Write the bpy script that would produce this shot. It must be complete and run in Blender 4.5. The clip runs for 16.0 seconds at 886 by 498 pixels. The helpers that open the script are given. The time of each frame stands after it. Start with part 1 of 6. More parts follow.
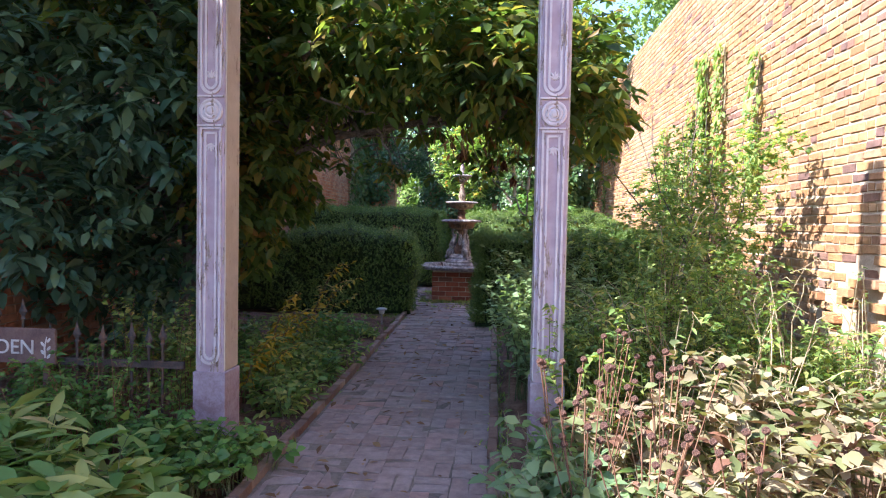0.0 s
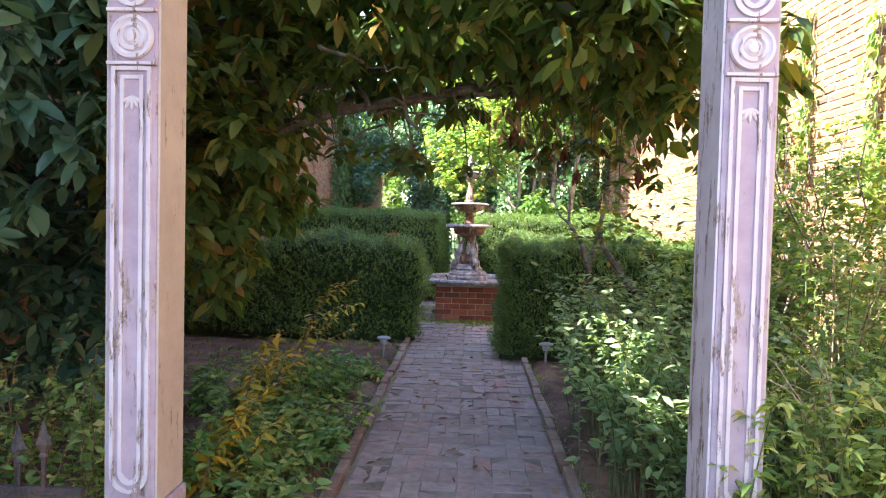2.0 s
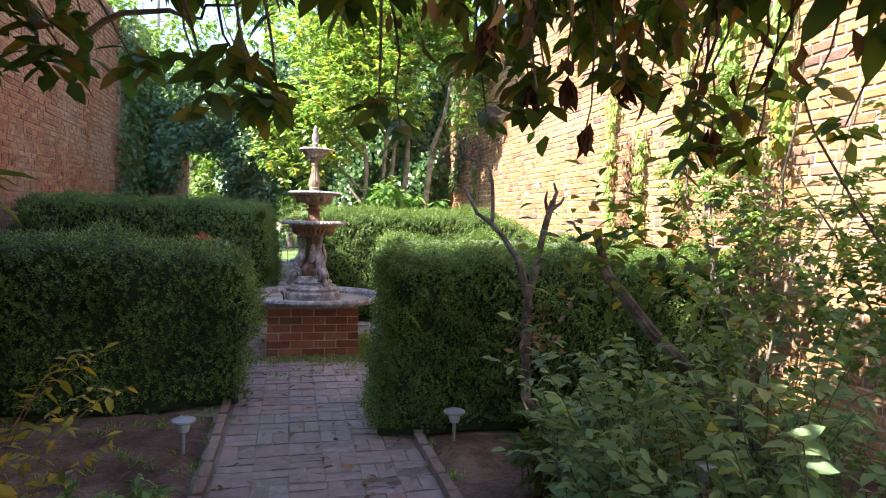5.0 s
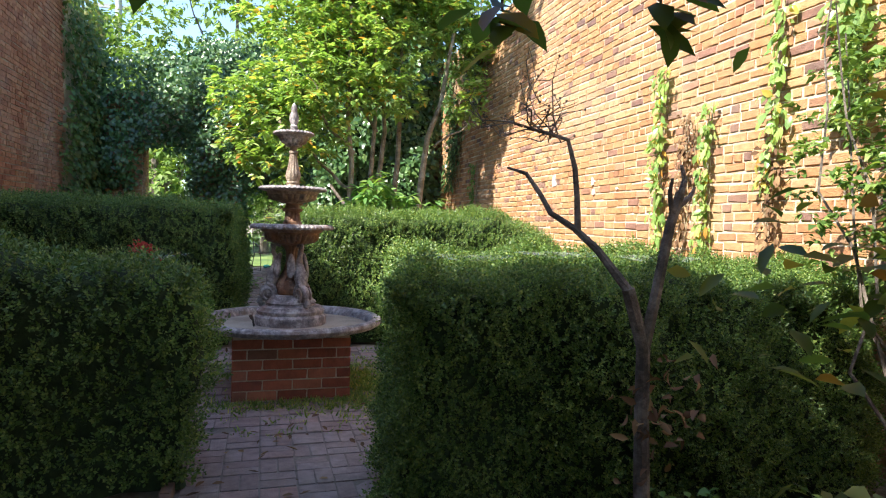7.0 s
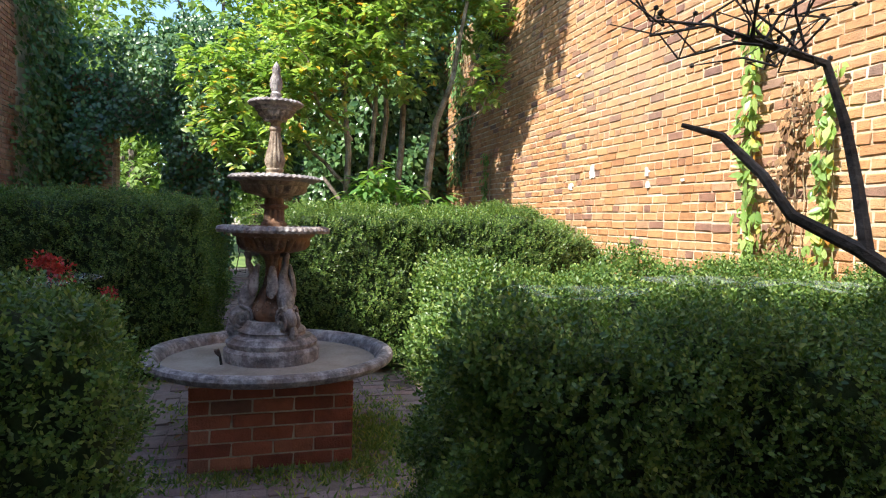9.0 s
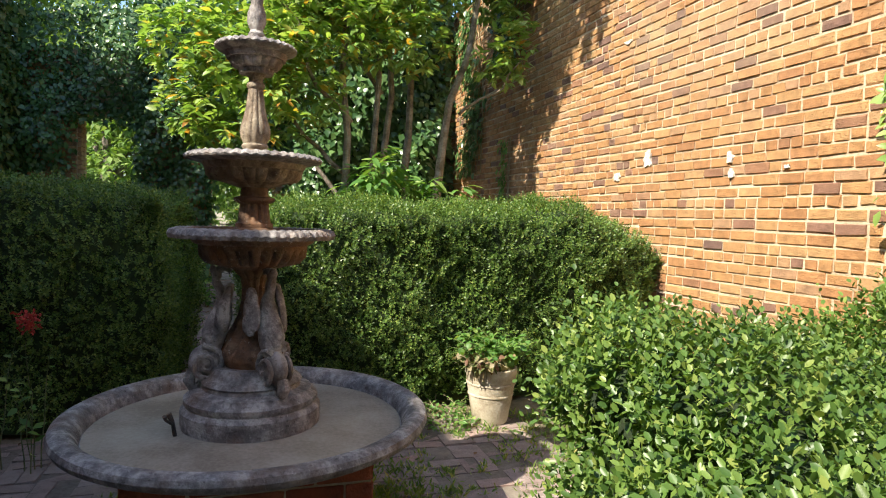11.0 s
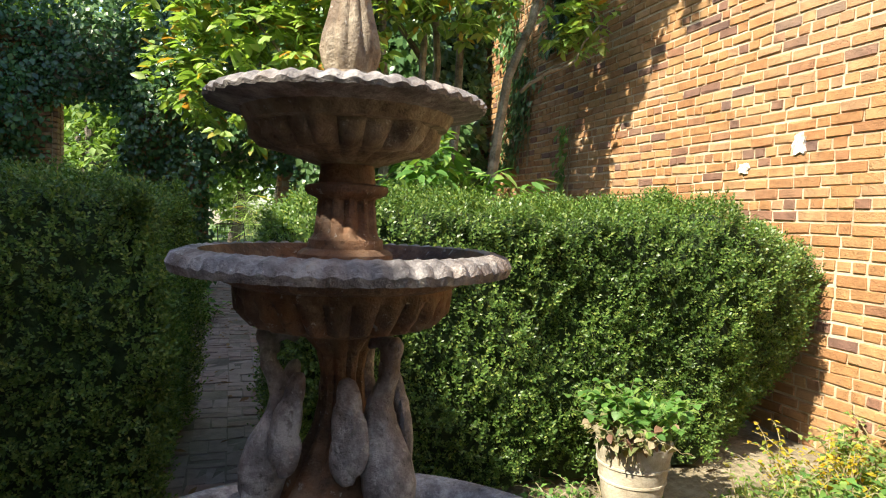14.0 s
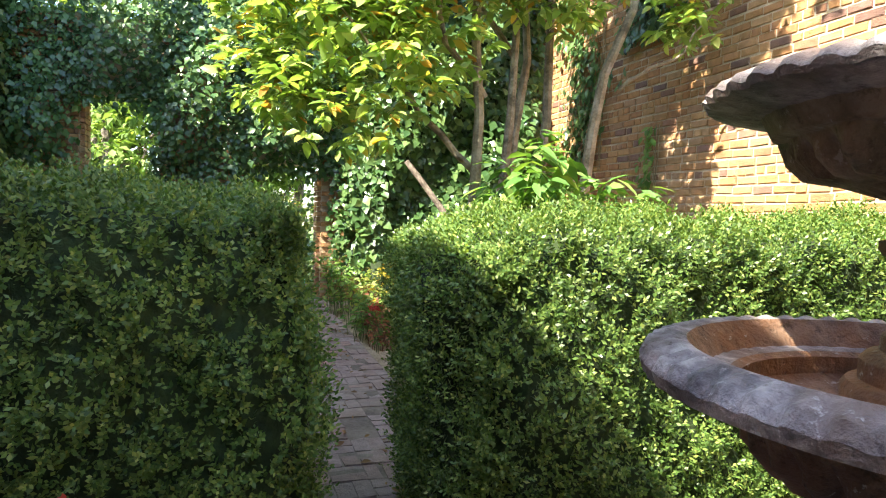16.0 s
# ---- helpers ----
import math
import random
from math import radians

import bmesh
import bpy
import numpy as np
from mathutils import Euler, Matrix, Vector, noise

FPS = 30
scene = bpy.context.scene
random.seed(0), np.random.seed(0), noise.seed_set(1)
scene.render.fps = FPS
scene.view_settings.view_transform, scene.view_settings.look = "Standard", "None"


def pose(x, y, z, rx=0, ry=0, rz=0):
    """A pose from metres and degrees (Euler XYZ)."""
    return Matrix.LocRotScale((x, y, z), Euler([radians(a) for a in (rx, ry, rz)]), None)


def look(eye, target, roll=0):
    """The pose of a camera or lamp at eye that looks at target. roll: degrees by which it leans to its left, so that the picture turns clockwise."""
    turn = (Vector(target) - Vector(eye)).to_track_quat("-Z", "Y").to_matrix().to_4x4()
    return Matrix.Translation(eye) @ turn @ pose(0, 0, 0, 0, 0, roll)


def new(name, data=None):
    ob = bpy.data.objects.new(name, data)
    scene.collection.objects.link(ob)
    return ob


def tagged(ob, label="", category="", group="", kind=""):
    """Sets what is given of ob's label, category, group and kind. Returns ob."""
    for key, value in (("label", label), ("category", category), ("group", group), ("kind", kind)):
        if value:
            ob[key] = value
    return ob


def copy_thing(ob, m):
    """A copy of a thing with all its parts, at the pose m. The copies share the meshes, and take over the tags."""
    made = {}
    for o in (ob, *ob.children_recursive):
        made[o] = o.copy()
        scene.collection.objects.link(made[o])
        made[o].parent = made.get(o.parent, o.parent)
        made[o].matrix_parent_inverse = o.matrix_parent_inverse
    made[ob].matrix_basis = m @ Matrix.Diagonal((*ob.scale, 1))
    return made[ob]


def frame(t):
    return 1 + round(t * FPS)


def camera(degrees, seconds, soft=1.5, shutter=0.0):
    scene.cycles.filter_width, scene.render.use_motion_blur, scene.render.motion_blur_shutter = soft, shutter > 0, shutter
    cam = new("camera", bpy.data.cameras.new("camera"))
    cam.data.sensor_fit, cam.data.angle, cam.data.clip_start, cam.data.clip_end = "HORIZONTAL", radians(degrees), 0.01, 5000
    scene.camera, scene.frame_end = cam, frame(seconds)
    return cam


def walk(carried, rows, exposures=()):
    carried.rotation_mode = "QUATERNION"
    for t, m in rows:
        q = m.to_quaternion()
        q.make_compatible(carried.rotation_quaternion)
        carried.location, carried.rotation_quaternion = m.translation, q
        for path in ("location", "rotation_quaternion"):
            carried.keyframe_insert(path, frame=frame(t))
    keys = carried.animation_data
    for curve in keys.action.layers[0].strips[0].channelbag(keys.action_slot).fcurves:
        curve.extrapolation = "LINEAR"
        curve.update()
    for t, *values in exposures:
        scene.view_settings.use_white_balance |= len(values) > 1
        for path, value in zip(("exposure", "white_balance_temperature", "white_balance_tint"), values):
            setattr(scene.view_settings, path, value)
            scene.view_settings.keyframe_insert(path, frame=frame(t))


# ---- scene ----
cam = camera(70.7, 16.0, soft=1.1)
METRES, EYE, TILT, LEAN, TURN = 11.0, 1.49, 0.0, 0.0, 4.7
ROWS = [
    (0.0, 0.0, 0.0, 0.0, 0.04, -2.03, -1.11),
    (0.5, -0.0062, 0.0391, 0.0025, -0.44, -1.96, -1.2),
    (1.0, -0.0212, 0.0761, 0.0048, -0.87, -1.88, -1.24),
    (1.5, -0.0325, 0.1119, 0.0032, -1.45, -1.8, -1.29),
    (2.0, -0.0412, 0.1515, 0.0052, -2.28, -1.85, -1.35),
    (2.5, -0.0531, 0.1883, 0.0067, -4.46, -1.77, -1.36),
    (3.0, -0.0541, 0.2271, 0.0072, -8.71, -2.09, -1.34),
    (3.5, -0.0585, 0.267, 0.0105, -11.92, -2.41, -1.49),
    (6.0, -0.0403, 0.443, 0.0132, -20.56, -2.06, -1.53),
    (6.5, -0.04, 0.4765, 0.014, -20.72, -2.05, -1.55),
    (7.0, -0.0342, 0.5082, 0.013, -20.78, -2.01, -1.5),
    (7.5, -0.0287, 0.5389, 0.0135, -20.89, -2.0, -1.49),
    (8.0, -0.0248, 0.5701, 0.0161, -21.01, -2.01, -1.55),
    (8.5, -0.0188, 0.5999, 0.0163, -21.3, -2.19, -1.58),
    (9.0, -0.0129, 0.6321, 0.0163, -21.5, -2.37, -1.56),
    (11.5, 0.0065, 0.7734, 0.0184, -22.68, -2.89, -1.62),
    (12.0, 0.0094, 0.7981, 0.0182, -22.83, -2.91, -1.64),
    (12.5, 0.0094, 0.8224, 0.0191, -22.96, -2.86, -1.63),
    (13.0, 0.0115, 0.8442, 0.0182, -23.12, -2.89, -1.65),
    (13.5, 0.0109, 0.8648, 0.0186, -23.21, -2.99, -1.74),
    (14.0, -0.0017, 0.8884, 0.0189, -23.32, -2.94, -1.89),
    (14.5, -0.0139, 0.9119, 0.0195, -23.39, -3.01, -1.83),
    (15.0, -0.0216, 0.9351, 0.021, -23.46, -3.04, -1.82),
    (15.5, -0.034, 0.9538, 0.0219, -23.49, -2.94, -1.89),
    (16.0, -0.0464, 0.9695, 0.0251, -23.51, -2.88, -1.84),
]
walk(cam, [(t, pose(0, 0, EYE, TILT, LEAN, TURN) @ pose(METRES * x, METRES * y, METRES * z, 90 + pitch, roll, yaw)) for t, x, y, z, yaw, pitch, roll in ROWS],
     [(0.0, 2.45, 5500, 17), (0.5, 2.55, 5550, 15), (1.0, 2.75, 5650, 14), (1.75, 3.15, 5850, 13), (2.5, 3.55, 6050, 14), (3.0, 3.75, 6250, 15), (3.5, 3.65, 6250, 19), (6.0, 2.15, 5950, 9), (7.0, 2.1, 5950, 10), (9.0, 1.85, 5950, 8), (12.5, 1.58, 6700, 2), (14.0, 1.8, 6500, 3), (16.0, 2.9, 6500, 8)])

SUN_WAY = Vector((1.0, 0.45, -1.09)).normalized()
sun = new("sun", bpy.data.lights.new("sun", "SUN"))
sun.data.energy, sun.data.angle, sun.data.color = 3.8, radians(0.6), (1.0, 0.9, 0.74)
sun.matrix_world = look((0, 0, 30), Vector((0, 0, 30)) + SUN_WAY)
world = bpy.data.worlds.new("sky_world")
scene.world = world
world.use_nodes = True
sky = world.node_tree.nodes.new("ShaderNodeTexSky")
sky.sky_type, sky.sun_disc = "NISHITA", False
sky.sun_elevation, sky.sun_rotation = radians(44.8), radians(246)
world.node_tree.links.new(sky.outputs[0], world.node_tree.nodes["Background"].inputs[0])
world.node_tree.nodes["Background"].inputs[1].default_value = 0.105

SLOPE = 0.021


def ground_z(y):
    return SLOPE * max(-6.0, min(26.0, y))


# ---- materials ----
def nodes_of(name):
    m = bpy.data.materials.new(name)
    m.use_nodes = True
    t = m.node_tree
    return m, t.nodes, t.links, t.nodes["Principled BSDF"]


def ramp_node(n, stops):
    r = n.new("ShaderNodeValToRGB")
    e = r.color_ramp.elements
    while len(e) < len(stops):
        e.new(0.5)
    for k, (p, c) in zip(e, stops):
        k.position, k.color = p, (*c, 1)
    return r


def noise_node(n, l, scale, detail=4.0, coord=None, rough=0.6):
    x = n.new("ShaderNodeTexNoise")
    x.inputs["Scale"].default_value, x.inputs["Detail"].default_value = scale, detail
    x.inputs["Roughness"].default_value = rough
    if coord is not None:
        l.new(coord, x.inputs["Vector"])
    return x


def mixed(n, l, fac, a, b, how="MIX"):
    m = n.new("ShaderNodeMix")
    m.data_type, m.blend_type = "RGBA", how
    for s, v in ((m.inputs[0], fac), (m.inputs[6], a), (m.inputs[7], b)):
        if hasattr(v, "links"):
            l.new(v, s)
        elif isinstance(v, tuple):
            s.default_value = (*v, 1)
        else:
            s.default_value = v
    return m.outputs[2]


def bumped(n, l, height, strength, distance, bsdf):
    b = n.new("ShaderNodeBump")
    b.inputs["Strength"].default_value, b.inputs["Distance"].default_value = strength, distance
    l.new(height, b.inputs["Height"])
    l.new(b.outputs[0], bsdf.inputs["Normal"])


def rough_stuff(name, low, mid, high, scale, rough=0.9, bump=0.4, fine=40.0, metal=0.0, depth=0.01):
    """Earth, stone, plaster, iron: three tones by a coarse and a fine noise, with relief."""
    m, n, l, p = nodes_of(name)
    g = n.new("ShaderNodeTexCoord").outputs["Object"]
    a, b = noise_node(n, l, scale, 5, g), noise_node(n, l, fine, 4, g, 0.7)
    mix = n.new("ShaderNodeMath")
    mix.operation = "MULTIPLY_ADD"
    l.new(b.outputs[0], mix.inputs[0])
    mix.inputs[1].default_value = 0.45
    sub = n.new("ShaderNodeMath")
    sub.operation = "SUBTRACT"
    l.new(a.outputs[0], sub.inputs[0])
    sub.inputs[1].default_value = 0.22
    l.new(sub.outputs[0], mix.inputs[2])
    r = ramp_node(n, [(0.33, low), (0.5, mid), (0.68, high)])
    l.new(mix.outputs[0], r.inputs[0])
    l.new(r.outputs[0], p.inputs["Base Color"])
    p.inputs["Roughness"].default_value, p.inputs["Metallic"].default_value = rough, metal
    bumped(n, l, b.outputs[0], bump, depth, p)
    return m


def leafy(name, stops, rough=0.42, through_light=0.35, spec=0.45):
    """Leaves: each one its own tone, some light shining through."""
    m, n, l, p = nodes_of(name)
    geo = n.new("ShaderNodeNewGeometry")
    r = ramp_node(n, stops)
    l.new(geo.outputs["Random Per Island"], r.inputs[0])
    c = n.new("ShaderNodeTexCoord").outputs["Object"]
    ns = noise_node(n, l, 2.3, 2, c)
    v = ramp_node(n, [(0.35, (0.72, 0.74, 0.7)), (0.65, (1.12, 1.1, 1.05))])
    l.new(ns.outputs[0], v.inputs[0])
    col = mixed(n, l, 1.0, r.outputs[0], v.outputs[0], "MULTIPLY")
    l.new(col, p.inputs["Base Color"])
    p.inputs["Roughness"].default_value = rough
    p.inputs["Specular IOR Level"].default_value = spec
    tr = n.new("ShaderNodeBsdfTranslucent")
    warm = mixed(n, l, 1.0, col, (1.25, 1.3, 0.55), "MULTIPLY")
    l.new(warm, tr.inputs[0])
    mx = n.new("ShaderNodeMixShader")
    mx.inputs[0].default_value = through_light
    out = n["Material Output"]
    l.new(p.outputs[0], mx.inputs[1])
    l.new(tr.outputs[0], mx.inputs[2])
    l.new(mx.outputs[0], out.inputs[0])
    return m


def brick_mat(name, stops, dirt=(0.55, 0.5, 0.44), dirt_amount=0.35, by_island=True):
    m, n, l, p = nodes_of(name)
    if by_island:
        rnd = n.new("ShaderNodeNewGeometry").outputs["Random Per Island"]
    else:
        rnd = n.new("ShaderNodeObjectInfo").outputs["Random"]
    r = ramp_node(n, stops)
    l.new(rnd, r.inputs[0])
    geo = n.new("ShaderNodeNewGeometry").outputs["Position"]
    big, mid, fine = noise_node(n, l, 0.8, 4, geo), noise_node(n, l, 14, 4, geo), noise_node(n, l, 90, 3, geo)
    k = ramp_node(n, [(0.3, (0.72, 0.7, 0.68)), (0.7, (1.15, 1.12, 1.08))])
    l.new(mid.outputs[0], k.inputs[0])
    col = mixed(n, l, 1.0, r.outputs[0], k.outputs[0], "MULTIPLY")
    f = ramp_node(n, [(0.5, (0, 0, 0)), (0.72, (dirt_amount,) * 3)])
    l.new(big.outputs[0], f.inputs[0])
    col = mixed(n, l, f.outputs[0], col, dirt)
    l.new(col, p.inputs["Base Color"])
    p.inputs["Roughness"].default_value = 0.92
    add = n.new("ShaderNodeMath")
    l.new(mid.outputs[0], add.inputs[0])
    l.new(fine.outputs[0], add.inputs[1])
    bumped(n, l, add.outputs[0], 0.8, 0.012, p)
    return m


BARK = rough_stuff("bark", (0.045, 0.036, 0.028), (0.12, 0.098, 0.078), (0.24, 0.2, 0.165), 9, 0.9, 0.8, 55)
PALE_BARK = rough_stuff("pale_bark", (0.1, 0.08, 0.05), (0.22, 0.18, 0.12), (0.36, 0.31, 0.23), 7, 0.9, 0.7, 45)
SOIL = rough_stuff("soil", (0.06, 0.034, 0.022), (0.14, 0.082, 0.054), (0.25, 0.16, 0.11), 3.2, 1.0, 0.9, 38, depth=0.03)
EARTH = rough_stuff("earth", (0.12, 0.1, 0.06), (0.26, 0.21, 0.14), (0.42, 0.36, 0.26), 1.4, 1.0, 0.8, 25, depth=0.03)
JOINT_SAND = rough_stuff("joint_sand", (0.1, 0.08, 0.065), (0.19, 0.155, 0.13), (0.26, 0.22, 0.18), 2.4, 1.0, 0.8, 40)
LAWN = rough_stuff("lawn", (0.05, 0.09, 0.02), (0.1, 0.16, 0.035), (0.2, 0.24, 0.07), 0.8, 1.0, 0.6, 12)
MORTAR = rough_stuff("mortar", (0.34, 0.25, 0.165), (0.48, 0.375, 0.265), (0.6, 0.5, 0.37), 3, 1.0, 0.7, 60)
WEST_MORTAR = rough_stuff("dull_mortar", (0.26, 0.18, 0.13), (0.36, 0.27, 0.2), (0.46, 0.38, 0.3), 3, 1.0, 0.7, 60)
IRON = rough_stuff("rusted_iron", (0.035, 0.03, 0.03), (0.085, 0.07, 0.065), (0.2, 0.11, 0.07), 8, 0.75, 0.6, 70, 0.3)
# twig green darkened to near-black: the shade inside foliage is in the colour
SHADE_CORE = rough_stuff("twigs_in_painted_shade", (0.012, 0.022, 0.006), (0.022, 0.04, 0.01), (0.035, 0.06, 0.016), 9, 1.0, 0.9, 60)
HEDGE_LEAF = leafy("hedge_leaf", [(0.0, (0.055, 0.11, 0.028)), (0.5, (0.115, 0.2, 0.046)), (0.85, (0.19, 0.275, 0.07)), (1.0, (0.3, 0.36, 0.1))], 0.38, 0.34, 0.4)
DARK_LEAF = leafy("dark_broad_leaf", [(0.0, (0.06, 0.11, 0.034)), (0.5, (0.11, 0.175, 0.048)), (0.8, (0.2, 0.235, 0.06)), (0.93, (0.29, 0.23, 0.06)), (1.0, (0.24, 0.12, 0.05))], 0.4, 0.62)
IVY_LEAF = leafy("ivy_leaf", [(0.0, (0.045, 0.105, 0.04)), (0.6, (0.09, 0.175, 0.06)), (1.0, (0.18, 0.28, 0.1))], 0.3, 0.28, 0.6)
LIME_LEAF = leafy("lime_tree_leaf", [(0.0, (0.18, 0.31, 0.085)), (0.5, (0.3, 0.43, 0.125)), (0.9, (0.43, 0.53, 0.2)), (0.965, (0.6, 0.43, 0.08)), (1.0, (0.55, 0.24, 0.065))], 0.32, 0.45)
WILD_LEAF = leafy("wild_leaf", [(0.0, (0.12, 0.226, 0.067)), (0.5, (0.226, 0.33, 0.09)), (0.85, (0.374, 0.45, 0.134)), (1.0, (0.6, 0.51, 0.196))], 0.5, 0.48)
PEONY_LEAF = leafy("withered_peony_leaf", [(0.0, (0.11, 0.16, 0.06)), (0.3, (0.22, 0.23, 0.1)), (0.5, (0.33, 0.275, 0.165)), (0.8, (0.42, 0.35, 0.25)), (0.9, (0.22, 0.11, 0.075)), (1.0, (0.15, 0.075, 0.05))], 0.6, 0.3)
FRESH_LEAF = leafy("fresh_green_leaf", [(0.0, (0.09, 0.202, 0.05)), (0.6, (0.157, 0.302, 0.073)), (1.0, (0.291, 0.403, 0.112))], 0.5, 0.4)
BLUE_LEAF = leafy("grey_green_leaf", [(0.0, (0.16, 0.26, 0.13)), (0.6, (0.25, 0.37, 0.19)), (1.0, (0.36, 0.45, 0.2))], 0.5, 0.4)
YELLOW_LEAF = leafy("yellowing_leaf", [(0.0, (0.18, 0.22, 0.03)), (0.35, (0.45, 0.36, 0.03)), (1.0, (0.65, 0.43, 0.04))], 0.5, 0.4)
LILY_LEAF = leafy("yellowing_strap_leaf", [(0.0, (0.15, 0.28, 0.075)), (0.5, (0.26, 0.38, 0.11)), (0.85, (0.4, 0.45, 0.15)), (1.0, (0.56, 0.48, 0.24))], 0.5, 0.35)
PINK_LEAF = leafy("pink_red_leaf", [(0.0, (0.24, 0.08, 0.06)), (0.6, (0.4, 0.16, 0.12)), (1.0, (0.5, 0.3, 0.2))], 0.5, 0.35)
FAR_LEAF = leafy("far_leaf", [(0.0, (0.1, 0.18, 0.05)), (0.6, (0.2, 0.3, 0.08)), (1.0, (0.32, 0.4, 0.14))], 0.6, 0.4)
WALL_BRICK = brick_mat("old_orange_brick", [(0.0, (0.16, 0.095, 0.08)), (0.07, (0.24, 0.125, 0.085)), (0.14, (0.35, 0.17, 0.075)), (0.5, (0.4, 0.212, 0.09)), (0.85, (0.43, 0.255, 0.12)), (1.0, (0.36, 0.21, 0.125))], (0.46, 0.33, 0.21), 0.4)
WEST_BRICK = brick_mat("red_orange_brick", [(0.0, (0.3, 0.11, 0.06)), (0.5, (0.42, 0.17, 0.09)), (1.0, (0.5, 0.25, 0.14))], (0.5, 0.4, 0.32), 0.4)
PATH_BRICK = brick_mat("worn_paving_brick", [(0.0, (0.27, 0.195, 0.18)), (0.5, (0.31, 0.24, 0.225)), (0.9, (0.33, 0.265, 0.255)), (1.0, (0.36, 0.22, 0.19))], (0.26, 0.235, 0.2), 0.6, True)
BASE_BRICK = brick_mat("red_brick", [(0.0, (0.22, 0.055, 0.03)), (0.5, (0.36, 0.1, 0.05)), (0.85, (0.42, 0.15, 0.08)), (1.0, (0.14, 0.07, 0.05))], (0.3, 0.2, 0.14), 0.3, False)


# ---- building helpers ----
def mesh_object(name, bm, material, parent=None, smooth=False):
    me = bpy.data.meshes.new(name)
    bm.to_mesh(me)
    bm.free()
    me.materials.append(material)
    if smooth:
        me.shade_smooth()
        me.set_sharp_from_angle(angle=radians(38))
    else:
        me.shade_flat()
    ob = new(name, me)
    if parent is not None:
        ob.parent = parent
    return ob


def part(name, bm, material, parent, label="", smooth=False):
    return tagged(mesh_object(name, bm, material, parent, smooth), label)


def raw_object(name, verts, faces_flat, per_face, material, parent=None, smooth=True):
    """A mesh from arrays: verts n x 3, faces as flat corners with per_face corners each."""
    me = bpy.data.meshes.new(name)
    nf = len(faces_flat) // per_face
    me.vertices.add(len(verts))
    me.vertices.foreach_set("co", np.asarray(verts, dtype=np.float32).ravel())
    me.loops.add(nf * per_face)
    me.loops.foreach_set("vertex_index", np.asarray(faces_flat, dtype=np.int32))
    me.polygons.add(nf)
    me.polygons.foreach_set("loop_start", np.arange(nf, dtype=np.int32) * per_face)
    me.update(calc_edges=True)
    me.materials.append(material)
    if smooth:
        me.shade_smooth()
    else:
        me.shade_flat()
    ob = new(name, me)
    if parent is not None:
        ob.parent = parent
    return ob


def unit(v):
    return v / np.maximum(np.linalg.norm(v, axis=-1, keepdims=True), 1e-9)


def leaf_arrays(P, D, N, L, W, fold=0.25, droop=0.15, long=False):
    """Folded leaves: base P, way D, upper side N, length L, width W."""
    D = unit(D)
    S = unit(np.cross(D, N))
    N = unit(np.cross(S, D))
    L, W = np.asarray(L)[:, None], np.asarray(W)[:, None]
    if long:
        pts = [P]
        for g, w in ((0.38, 0.47), (0.74, 0.34)):
            c = P + D * L * g - N * L * droop * g * g
            pts += [c - S * W * w + N * W * w * fold, c, c + S * W * w + N * W * w * fold]
        pts.append(P + D * L - N * L * droop)
        k = len(pts)
        V = np.stack(pts, 1).reshape(-1, 3)
        F = [0, 2, 1, 0, 3, 2, 1, 2, 5, 1, 5, 4, 2, 3, 6, 2, 6, 5, 4, 5, 7, 5, 6, 7]
    else:
        m = P + D * L * 0.48
        lift = N * W * 0.5 * fold
        V = np.stack([P, m - S * W * 0.5 + lift, m, m + S * W * 0.5 + lift, P + D * L - N * L * droop], 1).reshape(-1, 3)
        F = [0, 2, 1, 0, 3, 2, 1, 2, 4, 2, 3, 4]
        k = 5
    F = (np.arange(len(P))[:, None] * k + np.array(F)[None, :]).ravel()
    return V, F


def small_leaf_arrays(P, D, N, L, W):
    D = unit(D)
    S = unit(np.cross(D, N))
    L, W = np.asarray(L)[:, None], np.asarray(W)[:, None]
    V = np.stack([P, P + D * L * 0.5 - S * W * 0.5, P + D * L, P + D * L * 0.5 + S * W * 0.5], 1).reshape(-1, 3)
    F = (np.arange(len(P))[:, None] * 4 + np.array([0, 3, 2, 1])[None, :]).ravel()
    return V, F


def oval_leaf_arrays(P, D, N, L, W):
    """Small rounded leaves, folded along the midrib."""
    D = unit(D)
    S = unit(np.cross(D, N))
    N = unit(np.cross(S, D))
    L, W = np.asarray(L)[:, None], np.asarray(W)[:, None]
    a, b, lift = P + D * L * 0.3, P + D * L * 0.72, N * W * 0.12
    V = np.stack([P, a - S * W * 0.46 + lift, b - S * W * 0.42 + lift, P + D * L, b + S * W * 0.42 + lift, a + S * W * 0.46 + lift], 1).reshape(-1, 3)
    F = (np.arange(len(P))[:, None] * 6 + np.array([0, 3, 2, 1, 0, 5, 4, 3])[None, :]).ravel()
    return V, F


def leaf_object(name, P, D, N, L, W, material, parent=None, fold=0.25, droop=0.15, long=False):
    V, F = leaf_arrays(P, D, N, L, W, fold, droop, long)
    return raw_object(name, V, F, 3, material, parent)


def add_box(bm, x0, y0, z0, x1, y1, z1, bevel=0.0):
    r = bmesh.ops.create_cube(bm, size=1.0, matrix=Matrix.LocRotScale(((x0 + x1) / 2, (y0 + y1) / 2, (z0 + z1) / 2), None, (x1 - x0, y1 - y0, z1 - z0)))
    if bevel:
        es = list({e for v in r["verts"] for e in v.link_edges})
        bmesh.ops.bevel(bm, geom=es, offset=bevel, segments=2, affect="EDGES", profile=0.6)
    return r["verts"]


def box_bm(*a, bevel=0.0):
    bm = bmesh.new()
    add_box(bm, *a, bevel=bevel)
    return bm


